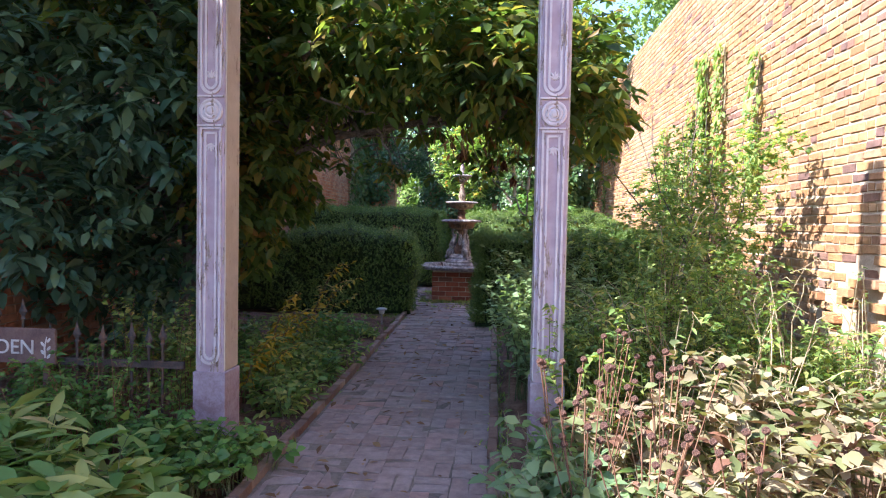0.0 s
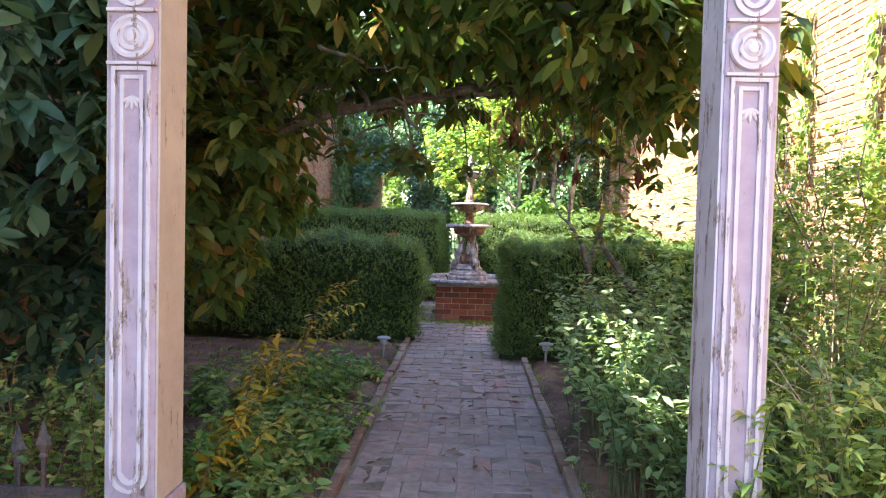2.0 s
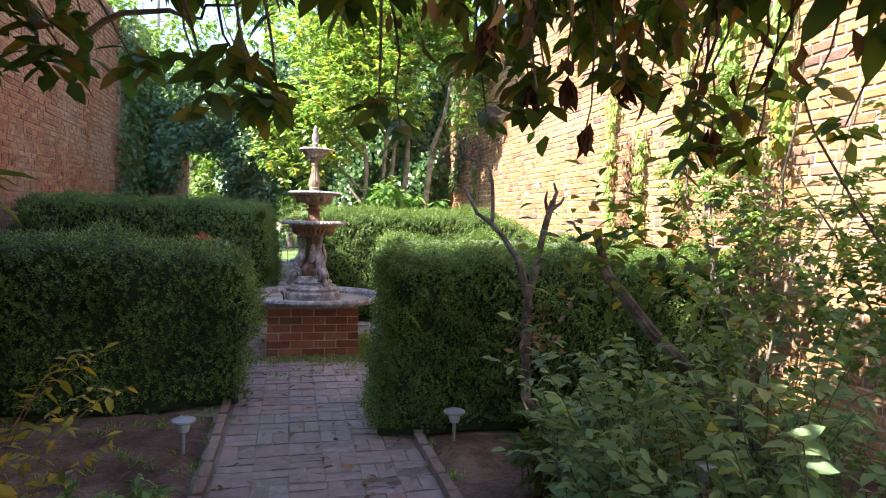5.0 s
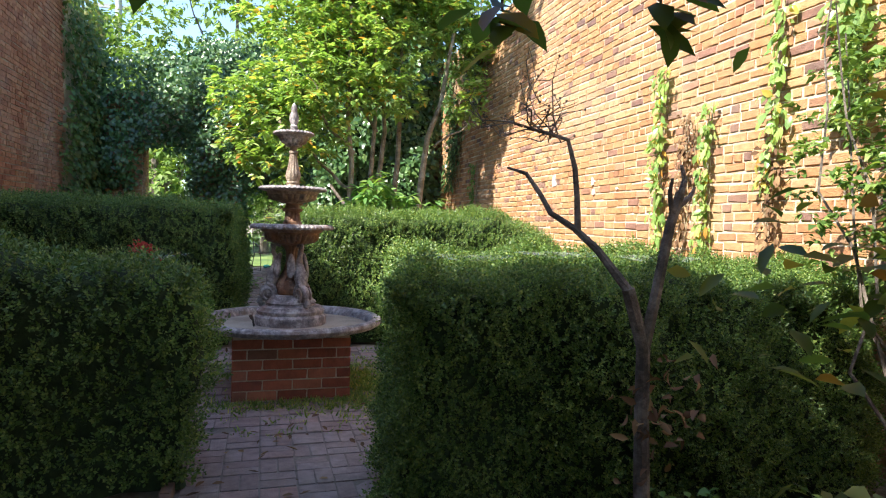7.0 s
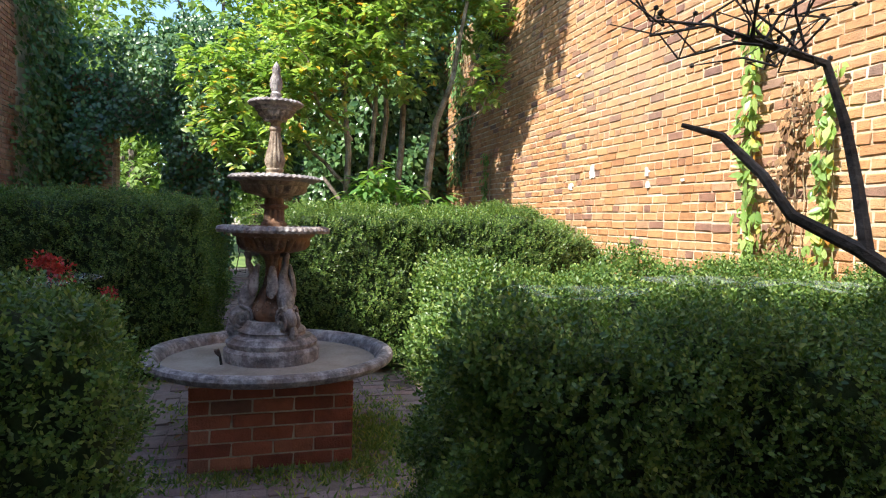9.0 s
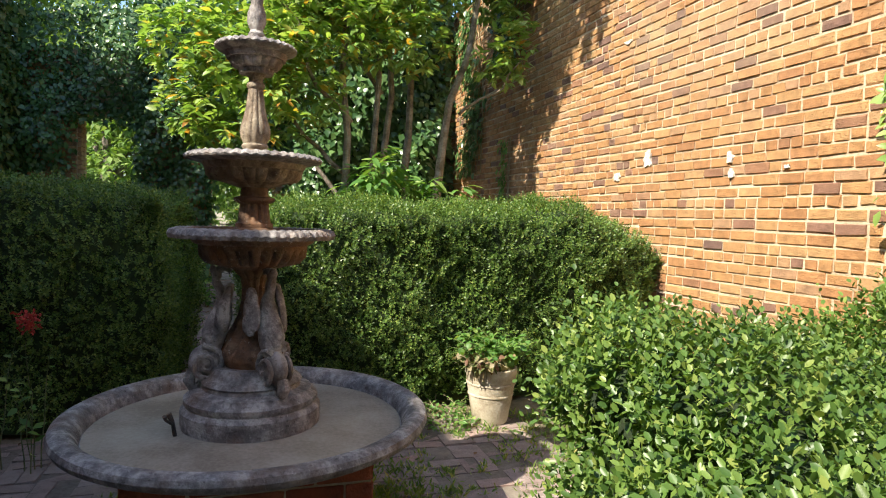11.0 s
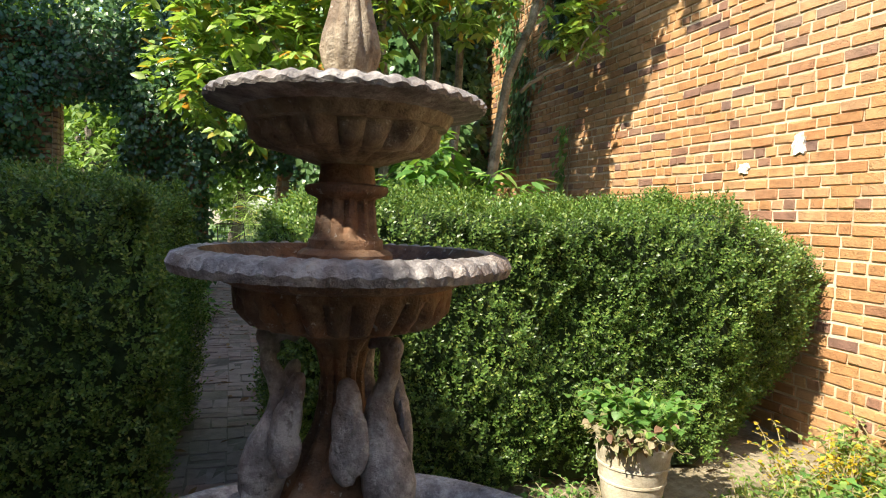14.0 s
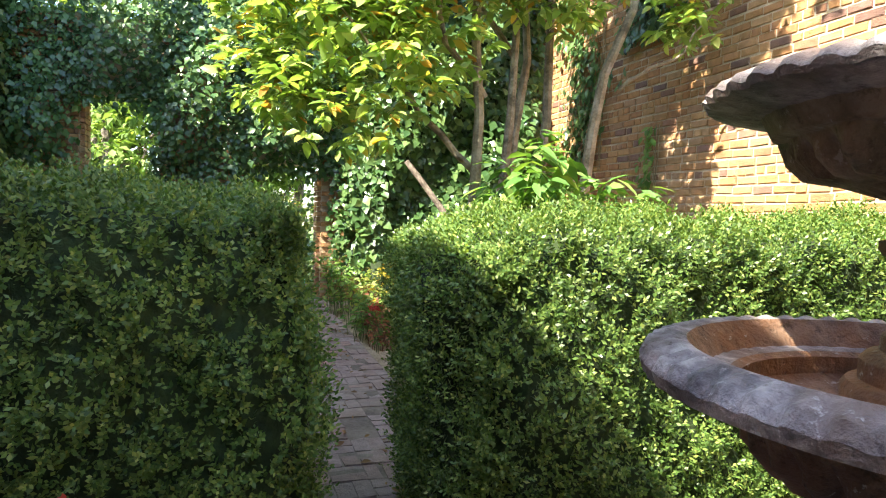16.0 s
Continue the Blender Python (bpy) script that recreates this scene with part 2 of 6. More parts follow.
def lathe_bm(profile, segments=48, flutes=0, depth=0.0, zone=None, wave=0.0):
    """A turned body; flutes press vertical lobes into the zone of heights given, wave scallops."""
    bm = bmesh.new()
    rings = []
    for r, z in profile:
        ring = []
        for i in range(segments):
            a = 2 * math.pi * i / segments
            rr = r
            if flutes and (zone is None or zone[0] <= z <= zone[1]):
                rr = r * (1 - depth * (0.5 - 0.5 * math.cos(flutes * a)) ** 2)
            ring.append(bm.verts.new((rr * math.cos(a), rr * math.sin(a), z)))
        rings.append(ring)
    for a, b in zip(rings, rings[1:]):
        for i in range(segments):
            j = (i + 1) % segments
            bm.faces.new((a[i], a[j], b[j], b[i]))
    for ring, flip in ((rings[0], True), (rings[-1], False)):
        if len(ring) > 2:
            bm.faces.new(ring[::-1] if flip else ring)
    return bm


def tube_bm(bm, pts, radii, sides=7):
    """A tapered limb along the points."""
    pts = [Vector(p) for p in pts]
    rings = []
    ref = Vector((0.3, 0.9, 0.2)).normalized()
    for i, (p, r) in enumerate(zip(pts, radii)):
        d = (pts[min(i + 1, len(pts) - 1)] - pts[max(i - 1, 0)]).normalized()
        u = d.cross(ref)
        if u.length < 0.05:
            u = d.cross(Vector((1, 0, 0)))
        u.normalize()
        v = d.cross(u)
        rings.append([bm.verts.new(p + (u * math.cos(2 * math.pi * k / sides) + v * math.sin(2 * math.pi * k / sides)) * r) for k in range(sides)])
    for a, b in zip(rings, rings[1:]):
        for k in range(sides):
            j = (k + 1) % sides
            bm.faces.new((a[k], a[j], b[j], b[k]))
    bm.faces.new(rings[0][::-1])
    bm.faces.new(rings[-1])


def bent(p, q, n, sway, rng):
    """Points from p to q that wander by sway."""
    p, q = np.array(p, float), np.array(q, float)
    out = []
    w = np.zeros(3)
    for i in range(n + 1):
        f = i / n
        if 0 < i < n:
            w = w * 0.6 + rng.normal(0, sway, 3)
        out.append(p + (q - p) * f + w * math.sin(math.pi * f))
    return out


def empty(name, x, y, z, rz=0.0):
    ob = new(name)
    ob.matrix_world = pose(x, y, z, 0, 0, rz)
    ob.empty_display_size = 0.2
    return ob


# ---- ground ----
def build_ground():
    ys = [-400, -120, -40, -15, -6] + [y for y in np.arange(-5, 26.1, 1.0)] + [40, 90, 200, 600]
    xs = [-500, -150, -50, -20, -10] + [x for x in np.arange(-8, 8.1, 1.0)] + [10, 20, 50, 150, 500]
    bm = bmesh.new()
    vs = [[bm.verts.new((x, y, ground_z(y) - 0.02)) for x in xs] for y in ys]
    for i in range(len(ys) - 1):
        for j in range(len(xs) - 1):
            bm.faces.new((vs[i][j], vs[i][j + 1], vs[i + 1][j + 1], vs[i + 1][j]))
    tagged(mesh_object("ground", bm, EARTH), "bare brown garden earth with sparse grass", "ground", kind="structure")


build_ground()
PATH_X0, PATH_X1 = -1.3, 0.02

# ---- walls ----
EAST_X, EAST_H = 2.83, 5.15
COURSE, LENGTH = 0.079, 0.212


def brick_box_arrays(centres, sizes, rng, wobble=0.0028):
    """Bricks as bevel-less boxes with slightly uneven corners."""
    corner = np.array([(-1, -1, -1), (1, -1, -1), (1, 1, -1), (-1, 1, -1), (-1, -1, 1), (1, -1, 1), (1, 1, 1), (-1, 1, 1)]) * 0.5
    V = centres[:, None, :] + corner[None] * sizes[:, None, :] + rng.normal(0, wobble, (len(centres), 8, 3))
    F = np.array([0, 3, 2, 1, 4, 5, 6, 7, 0, 1, 5, 4, 1, 2, 6, 5, 2, 3, 7, 6, 3, 0, 4, 7])
    return V.reshape(-1, 3), (np.arange(len(centres))[:, None] * 8 + F).ravel()


def worn_brick_arrays(centres, sizes, rng, side):
    """Bricks of a wall along y whose faces look along x to the given side: chamfered, uneven arrises."""
    n = len(centres)
    quad = np.array([(-1, -1), (1, -1), (1, 1), (-1, 1)]) * 0.5
    V = np.zeros((n, 12, 3))
    inset = np.abs(rng.normal(0.005, 0.0035, (n, 4, 2)))
    for k, deep in enumerate((0.5, -0.42, -0.5)):
        for c in range(4):
            V[:, k * 4 + c, 0] = centres[:, 0] - side * deep * sizes[:, 0]
            V[:, k * 4 + c, 1:] = centres[:, 1:] + quad[c] * sizes[:, 1:]
    V[:, 8:, 1:] -= np.sign(quad)[None] * inset
    V[:, 4:, 1:] += rng.normal(0, 0.0022, (n, 8, 2))
    V[:, 8:, 0] += rng.normal(0, 0.0016, (n, 4))
    F = [8, 9, 10, 11]
    for a in (0, 4):
        for c in range(4):
            d = (c + 1) % 4
            F += [a + c, a + d, a + 4 + d, a + 4 + c]
    F = np.array(F).reshape(-1, 4)
    if side > 0:
        F = F[:, ::-1]
    return V.reshape(-1, 3), (np.arange(n)[:, None] * 12 + F.ravel()[None, :]).ravel()


def wall_bricks(y0, y1, z0, z1, face_x, side, rng, skip=None):
    """Centres and sizes of bricks in common bond on a wall along y; side is the way the face looks."""
    C, S = [], []
    rows = int((z1 - z0) / COURSE)
    for r in range(rows):
        z = z0 + (r + 0.5) * COURSE
        header = r % 5 == 3 or rng.random() < 0.0
        ln = LENGTH / 2 if header else LENGTH
        y = y0 - rng.random() * ln
        while y < y1:
            w = (ln if rng.random() > 0.14 else LENGTH / 2) * (1 + rng.normal(0, 0.05))
            if skip is None or not skip(y + w / 2, z):
                C.append((face_x - side * 0.05 + side * abs(rng.normal(0, 0.0026)), y + w / 2, z + 0.007 * math.sin(1.1 * y + 0.3 * r) + 0.004 * math.sin(3.7 * y + 1.3 * r) + rng.normal(0, 0.0015)))
                S.append((0.1, w - 0.015 + rng.normal(0, 0.004), COURSE - 0.0155 + rng.normal(0, 0.003)))
            y += w
    return np.array(C), np.array(S)


def hole(y, z):
    """The place low on the east wall where bricks have broken away."""
    return 4.2 < y < 5.75 and z < 1.28 + 0.06 * math.sin(9 * y) - (0.25 if y > 5.35 else 0)


def put_bricks(name, C, S, material, parent, rng):
    """Single bricks: objects that share a few meshes, each scaled to its size."""
    meshes = []
    for k in range(6):
        bm = bmesh.new()
        bmesh.ops.create_cube(bm, size=1.0)
        bmesh.ops.bevel(bm, geom=bm.edges[:], offset=0.045, segments=1, affect="EDGES")
        for v in bm.verts:
            v.co += Vector(rng.normal(0, 0.012, 3))
        me = bpy.data.meshes.new(name)
        bm.to_mesh(me)
        bm.free()
        me.shade_flat()
        me.materials.append(material)
        meshes.append(me)
    for k, (c, s) in enumerate(zip(C, S)):
        b = new(name, meshes[k % 6])
        b.parent = parent
        b.location, b.scale = c, s


def build_east_wall():
    rng = np.random.default_rng(5)
    wall = tagged(mesh_object("wall_east", box_bm(EAST_X + 0.0085, -4, -0.5, EAST_X + 0.45, 20.2, EAST_H - 0.01), MORTAR), "tall old orange brick garden wall with pale mortar joints", "wall", kind="structure")
    C, S = wall_bricks(-4, 20.2, 0.0, EAST_H, EAST_X, -1, rng, hole)
    near = (C[:, 1] > 11.3) & (C[:, 1] < 13.0) & (C[:, 2] > 1.2) & (C[:, 2] < 3.9)
    pick = np.flatnonzero(near)[:290]
    rest = np.ones(len(C), bool)
    rest[pick] = False
    V, F = worn_brick_arrays(C[rest], S[rest], rng, -1)
    tagged(raw_object("brickwork", V, F, 4, WALL_BRICK, wall, False), kind="stuff")
    return wall, C[pick], S[pick]


east_wall, EAST_C, EAST_S = build_east_wall()


def build_west_wall():
    rng = np.random.default_rng(6)
    wall = tagged(mesh_object("wall_west", box_bm(-4.75, -6, -0.5, -4.313, 18.2, 5.68), WEST_MORTAR), "tall red brick house wall with washed-out pale patches", "wall", kind="structure")
    C, S = wall_bricks(5.0, 18.2, 0.0, 5.7, -4.3, 1, rng)
    V, F = brick_box_arrays(C, S, rng, 0.003)
    tagged(raw_object("brickwork", V, F, 4, WEST_BRICK, wall, False), kind="stuff")


build_west_wall()


def build_back_wall():
    rng = np.random.default_rng(7)
    y = 20.4
    bm = bmesh.new()
    for x0, x1, z0, z1 in ((-8, -3.35, 0, 4.4), (-3.35, -2.3, 3.3, 4.4), (-2.3, -1.25, 0, 4.4), (-1.25, -0.05, 2.5, 4.4), (-0.05, 3.3, 0, 4.4)):
        add_box(bm, x0, y, z0, x1, y + 0.4, z1)
    wall = tagged(mesh_object("wall_north", bm, MORTAR), "ivy-covered old brick garden wall with two gateways", "wall", kind="structure")
    C, S = [], []
    for x0, x1, z0, z1 in ((-5, -3.35, 0.3, 4.4), (-2.3, -1.25, 0.3, 4.4), (-0.05, 2.8, 0.3, 4.4)):
        rows = int((z1 - z0) / COURSE)
        for r in range(rows):
            x = x0 + (0.11 if r % 2 else 0)
            while x < x1 - 0.05:
                w = min(LENGTH, x1 - x)
                C.append((x + w / 2, y - 0.01, z0 + (r + 0.5) * COURSE))
                S.append((w - 0.012, 0.1, COURSE - 0.013))
                x += w
    for face, sg, top in ((-0.05, -1, 2.5), (-1.25, 1, 2.5), (-3.35, 1, 3.3), (-2.3, -1, 3.3)):
        for r in range(int((top - 0.3) / COURSE)):
            for q in range(2):
                C.append((face + sg * 0.01, y + 0.1 + q * 0.2, 0.3 + (r + 0.5) * COURSE))
                S.append((0.1, 0.188 - 0.03 * rng.random(), COURSE - 0.013))
    V, F = brick_box_arrays(np.array(C), np.array(S), rng)
    tagged(raw_object("brickwork", V, F, 4, WALL_BRICK, wall, False), kind="stuff")


build_back_wall()


# ---- hedges ----
def hedge(name, x0, x1, y0, y1, top, label, seed, count, material=HEDGE_LEAF, leaf=0.026, shear=0.0, bottom=0.05, fall=0.0, folded=False):
    """A clipped box hedge: an uneven heart coloured as inner shade and a skin of small leaves in tufts."""
    rng = np.random.default_rng(seed)
    base = ground_z((y0 + y1) / 2)
    root = empty(name, (x0 + x1) / 2, (y0 + y1) / 2, base)
    cx, cy = (x0 + x1) / 2, (y0 + y1) / 2
    hx, hy, h = (x1 - x0) / 2, (y1 - y0) / 2, top - base
    ph = rng.random(8) * 6.3

    def swell(p):
        return (0.045 * np.sin(3.1 * p[:, 0] + ph[0]) + 0.045 * np.sin(3.7 * p[:, 1] + ph[1]) + 0.04 * np.sin(4.3 * p[:, 2] + 2.2 * p[:, 0] + ph[2])
                + 0.03 * np.sin(9 * p[:, 0] + ph[3]) * np.sin(8 * p[:, 2] + ph[4]) + 0.03 * np.sin(8.5 * p[:, 1] + ph[5]) * np.sin(9 * p[:, 0] + ph[6]))

    def shaped(q, inset):
        """From the unit box to the hedge, rounded at its edges; gives places and outward ways."""
        r = 0.22
        p = q * np.array([hx, hy, h / 2])
        lim = np.array([hx - r, hy - r, h / 2 - r])
        c = np.clip(p, -lim, lim)
        c[:, 2] = np.maximum(c[:, 2], np.minimum(p[:, 2], c[:, 2])) 
        low = p[:, 2] < -lim[2]
        c[low, 2] = p[low, 2]
        d = p - c
        nrm = unit(d)
        pl = c + nrm * r
        pl += nrm * (swell(pl)[:, None] - inset)
        if fall:
            low = np.clip(1 - (pl[:, 2] + h / 2) / h, 0, 1)
            east = np.clip((pl[:, 0] / hx - 0.3) / 0.7, 0, 1) ** 1.6
            pl[:, 2] -= fall * east * (1 - low)
            pl[:, 1] += (0.7 * fall * east + (0.1 + 0.3 * np.clip(pl[:, 0] / hx, 0, 1)) * low ** 2) * (pl[:, 1] < 0)
            pl[:, 0] -= 0.55 * east * low ** 1.2
        return pl, nrm

    areas = np.array([4 * hy * h / 2, 4 * hy * h / 2, 4 * hx * h / 2, 4 * hx * h / 2, 4 * hx * hy])
    each = 8
    sprigs = count // each
    side = rng.choice(5, sprigs, p=areas / areas.sum())
    u, v = rng.uniform(-1, 1, sprigs), rng.uniform(-1, 1, sprigs)
    q = np.zeros((sprigs, 3))
    for s, (ax, sg) in enumerate(((0, -1), (0, 1), (1, -1), (1, 1), (2, 1))):
        k = side == s
        o = [i for i in range(3) if i != ax]
        q[k, ax], q[k, o[0]], q[k, o[1]] = sg, u[k], v[k]
    tuft = 0.5 + 0.5 * np.sin(15 * q[:, 0] * hx + ph[0]) * np.sin(13 * q[:, 2] + ph[1] + 12 * q[:, 1] * hy)
    P, N = shaped(q, 0.0)
    P = P - N * (0.04 + rng.random(sprigs) ** 1.3 * 0.085)[:, None] + N * (tuft * 0.085 - 0.025)[:, None]
    keep = P[:, 2] > -h / 2 + bottom
    P, N = P[keep], N[keep]
    n = len(P)
    way = unit(N * 0.75 + rng.normal(0, 0.35, (n, 3)) + np.array([0, 0, 0.55]))
    size = rng.uniform(0.045, 0.085, n) * np.where(rng.random(n) < 0.06, 1.5, 1.0)
    f = (np.tile(np.arange(each), n) + 0.7) / each
    P, N, way, size = np.repeat(P, each, 0), np.repeat(N, each, 0), np.repeat(way, each, 0), np.repeat(size, each)
    m = len(P)
    pu = unit(np.cross(way, np.array([0.21, 0.34, 0.91])))
    pv = np.cross(way, pu)
    a = f * each * 2.4 + rng.normal(0, 0.4, m)
    perp = pu * np.cos(a)[:, None] + pv * np.sin(a)[:, None]
    P = P + way * (size * f)[:, None]
    P[:, 0] += shear * P[:, 1]
    D = way * (0.35 + 0.6 * f)[:, None] + perp * 0.75 + rng.normal(0, 0.15, (m, 3))
    up = way * 0.9 - perp * 0.3 + N * 0.3 + rng.normal(0, 0.2, (m, 3))
    L = leaf * rng.uniform(0.75, 1.25, m) * (1.1 - 0.35 * f)
    V, F = (oval_leaf_arrays if folded else small_leaf_arrays)(P + np.array([0, 0, h / 2]), D, up, L, L * (0.6 if folded else 0.52))
    raw_object("leaves", V, F, 4, material, root)
    # solid heart, its colour painting the shade seen through gaps in the leaves
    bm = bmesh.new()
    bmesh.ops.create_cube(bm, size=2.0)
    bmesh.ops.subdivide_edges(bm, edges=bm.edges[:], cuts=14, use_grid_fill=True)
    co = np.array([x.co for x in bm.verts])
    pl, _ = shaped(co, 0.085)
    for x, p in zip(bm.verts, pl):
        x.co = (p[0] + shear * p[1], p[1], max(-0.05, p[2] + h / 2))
    part("heart", bm, SHADE_CORE, root, "twiggy heart coloured near-black for the shade between leaves", True)
    return tagged(root, label, "hedge", "clipped box hedges round the fountain")


hedge("hedge", -4.2, -1.15, 8.95, 9.95, 1.4, "clipped dark green box hedge beside the brick path", 11, 105000, shear=-0.1)
hedge("hedge", -0.22, 2.75, 8.1, 9.35, 1.46, "clipped green box hedge with cobwebs on top", 12, 290000, leaf=0.0175, shear=0.26, folded=True)
hedge("hedge", -4.1, -1.05, 12.6, 14.3, 1.83, "tall clipped dark green box hedge behind the fountain", 13, 220000, leaf=0.024)
hedge("hedge", -0.62, 3.02, 12.5, 13.9, 1.76, "sunlit clipped box hedge behind a flower pot", 14, 230000, leaf=0.024, fall=0.34)


# ---- fountain ----
FX, FY = -0.59, 11.06


def stained_stone(name, low, mid, high, rust, amount):
    m, n, l, b = nodes_of(name)
    c = n.new("ShaderNodeTexCoord").outputs["Object"]
    a, fine, big = noise_node(n, l, 13, 6, c, 0.7), noise_node(n, l, 48, 5, c, 0.7), noise_node(n, l, 4.2, 5, c, 0.6)
    r = ramp_node(n, [(0.36, low), (0.5, mid), (0.63, high)])
    l.new(a.outputs[0], r.inputs[0])
    stain = ramp_node(n, [(0.5, (0, 0, 0)), (0.66, (amount,) * 3)])
    l.new(big.outputs[0], stain.inputs[0])
    col = mixed(n, l, stain.outputs[0], r.outputs[0], rust)
    fleck = ramp_node(n, [(0.62, (0, 0, 0)), (0.68, (0.55, 0.55, 0.55))])
    l.new(fine.outputs[0], fleck.inputs[0])
    col = mixed(n, l, fleck.outputs[0], col, (0.58, 0.55, 0.53))
    pit = ramp_node(n, [(0.33, (0.5, 0.47, 0.45)), (0.42, (1, 1, 1))])
    l.new(fine.outputs[0], pit.inputs[0])
    l.new(mixed(n, l, 1.0, col, pit.outputs[0], "MULTIPLY"), b.inputs["Base Color"])
    b.inputs["Roughness"].default_value = 0.62
    add = n.new("ShaderNodeMath")
    l.new(a.outputs[0], add.inputs[0])
    l.new(fine.outputs[0], add.inputs[1])
    bumped(n, l, add.outputs[0], 0.8, 0.012, b)
    return m


STONE = stained_stone("weathered_cast_stone", (0.1, 0.085, 0.088), (0.23, 0.205, 0.208), (0.47, 0.43, 0.42), (0.22, 0.125, 0.07), 0.5)
RUSTY = stained_stone("rust_stained_stone", (0.07, 0.04, 0.028), (0.15, 0.085, 0.055), (0.26, 0.165, 0.11), (0.27, 0.11, 0.038), 0.8)
TAN_STONE = stained_stone("tan_weathered_stone", (0.09, 0.065, 0.05), (0.24, 0.185, 0.135), (0.4, 0.335, 0.26), (0.13, 0.075, 0.045), 0.75)
SILT = rough_stuff("dry_silt", (0.22, 0.18, 0.14), (0.32, 0.27, 0.22), (0.4, 0.35, 0.29), 2, 1.0, 0.3, 60)


def build_fountain():
    g = ground_z(FY)
    f = empty("fountain", FX, FY, g)
    # square pedestal, brick by brick
    pedestal = part("pedestal", box_bm(-0.45, -0.45, -0.05, 0.45, 0.45, 0.53), MORTAR, f, "square red brick pedestal")
    rng = np.random.default_rng(31)
    C, S = [], []
    for r in range(6):
        z = r * 0.082
        for turn in range(4):
            lo = -0.46
            cuts = [-0.23, 0.0, 0.23, 0.46] if r % 2 else [-0.345, -0.115, 0.115, 0.345, 0.46]
            for hi in cuts:
                m, w = (lo + hi) / 2, hi - lo - 0.01
                lo = hi
                x, y, sx, sy = ((m, -0.43, w, 0.06), (0.43, m, 0.06, w), (-m, 0.43, w, 0.06), (-0.43, -m, 0.06, w))[turn]
                C.append((x, y, z + 0.035))
                S.append((sx, sy, 0.071))
    put_bricks("brick", C, S, BASE_BRICK, pedestal, rng)
    # wide basin
    z = 0.5
    basin = [(0.440, z), (0.562, z + 0.005), (0.675, z + 0.015), (0.741, z + 0.03), (0.771, z + 0.048), (0.780, z + 0.07), (0.772, z + 0.09), (0.750, z + 0.102), (0.717, z + 0.1), (0.694, z + 0.088), (0.680, z + 0.07), (0.670, z + 0.05), (0.664, z + 0.03), (0.000, z + 0.028)]
    part("basin", lathe_bm(basin, 96), STONE, f, "wide round grey stone basin with a rolled rim", True)
    part("silt", lathe_bm([(0.66, z + 0.02), (0.66, z + 0.034), (0.5, z + 0.038), (0.0001, z + 0.04)], 64), SILT, f, "dry pale silt on the basin floor", True)
    drum = [(0.295, 0.535), (0.297, 0.55), (0.297, 0.61), (0.288, 0.618), (0.276, 0.63), (0.284, 0.645), (0.284, 0.66), (0.262, 0.675), (0.255, 0.69), (0.21, 0.7), (0.205, 0.715), (0.215, 0.725), (0.205, 0.74), (0.185, 0.75), (0.175, 0.77), (0.165, 0.79)]
    part("drum", lathe_bm(drum, 64), STONE, f, "round moulded drum", True)
    stem = [(0.15, 0.76), (0.15, 0.775), (0.11, 0.785), (0.125, 0.81), (0.135, 0.85), (0.125, 0.9), (0.095, 0.95), (0.064, 1.01), (0.05, 1.07), (0.047, 1.13), (0.056, 1.175), (0.085, 1.21), (0.115, 1.235), (0.12, 1.26)]
    part("stem", lathe_bm(stem, 60, 10, 0.16, (0.9, 1.22)), RUSTY, f, "dark rust-stained fluted stem", True)
    # three winged sea creatures round the stem, each one mesh
    for k in range(3):
        a = math.radians(-62 + 120 * k)
        bm = bmesh.new()
        for sgn in (-1, 1):
            spiral = [(0.2 + 0.082 * (1 - q / 24) * math.cos(q * 0.52 + 1.4), sgn * (0.036 + 0.0012 * q), 0.805 + 0.082 * (1 - q / 24) * math.sin(q * 0.52 + 1.4)) for q in range(22)]
            tube_bm(bm, spiral, [0.014 - 0.0003 * q for q in range(22)], 8)
        bmesh.ops.create_uvsphere(bm, u_segments=22, v_segments=14, radius=1.0, matrix=Matrix.LocRotScale((0.2, 0, 0.805), None, (0.08, 0.042, 0.08)))
        tube_bm(bm, [(0.262, 0, 0.765), (0.275, 0, 0.73), (0.262, 0, 0.705), (0.24, 0, 0.705), (0.232, 0, 0.722)], [0.024, 0.027, 0.025, 0.02, 0.01], 10)
        body = [(0.17, 0, 0.85), (0.172, 0, 0.89), (0.168, 0, 0.93), (0.155, 0, 0.97), (0.138, 0, 1.01), (0.128, 0, 1.05), (0.132, 0, 1.09), (0.147, 0, 1.125), (0.162, 0, 1.155), (0.163, 0, 1.19), (0.146, 0, 1.214), (0.118, 0, 1.218), (0.1, 0, 1.2)]
        tube_bm(bm, body, [0.036, 0.05, 0.056, 0.054, 0.046, 0.036, 0.027, 0.021, 0.019, 0.019, 0.02, 0.017, 0.01], 14)
        bmesh.ops.create_uvsphere(bm, u_segments=14, v_segments=10, radius=1.0, matrix=pose(0.163, 0, 1.195, 0, 35, 0) @ Matrix.Diagonal((0.022, 0.022, 0.034, 1)))
        for sgn in (-1, 1):
            # wing: a broad drop-shaped plate with two overlapping feathers
            for q, (wy, wz, ww, wh) in enumerate(((0.06, 1.035, 0.037, 0.078), (0.07, 0.985, 0.028, 0.05), (0.052, 1.095, 0.026, 0.055))):
                bmesh.ops.create_uvsphere(bm, u_segments=16, v_segments=12, radius=1.0, matrix=pose(0.128 - 0.008 * q, sgn * (wy + 0.012), wz, sgn * -12, -10, sgn * 48) @ Matrix.Diagonal((0.016, ww, wh, 1)))
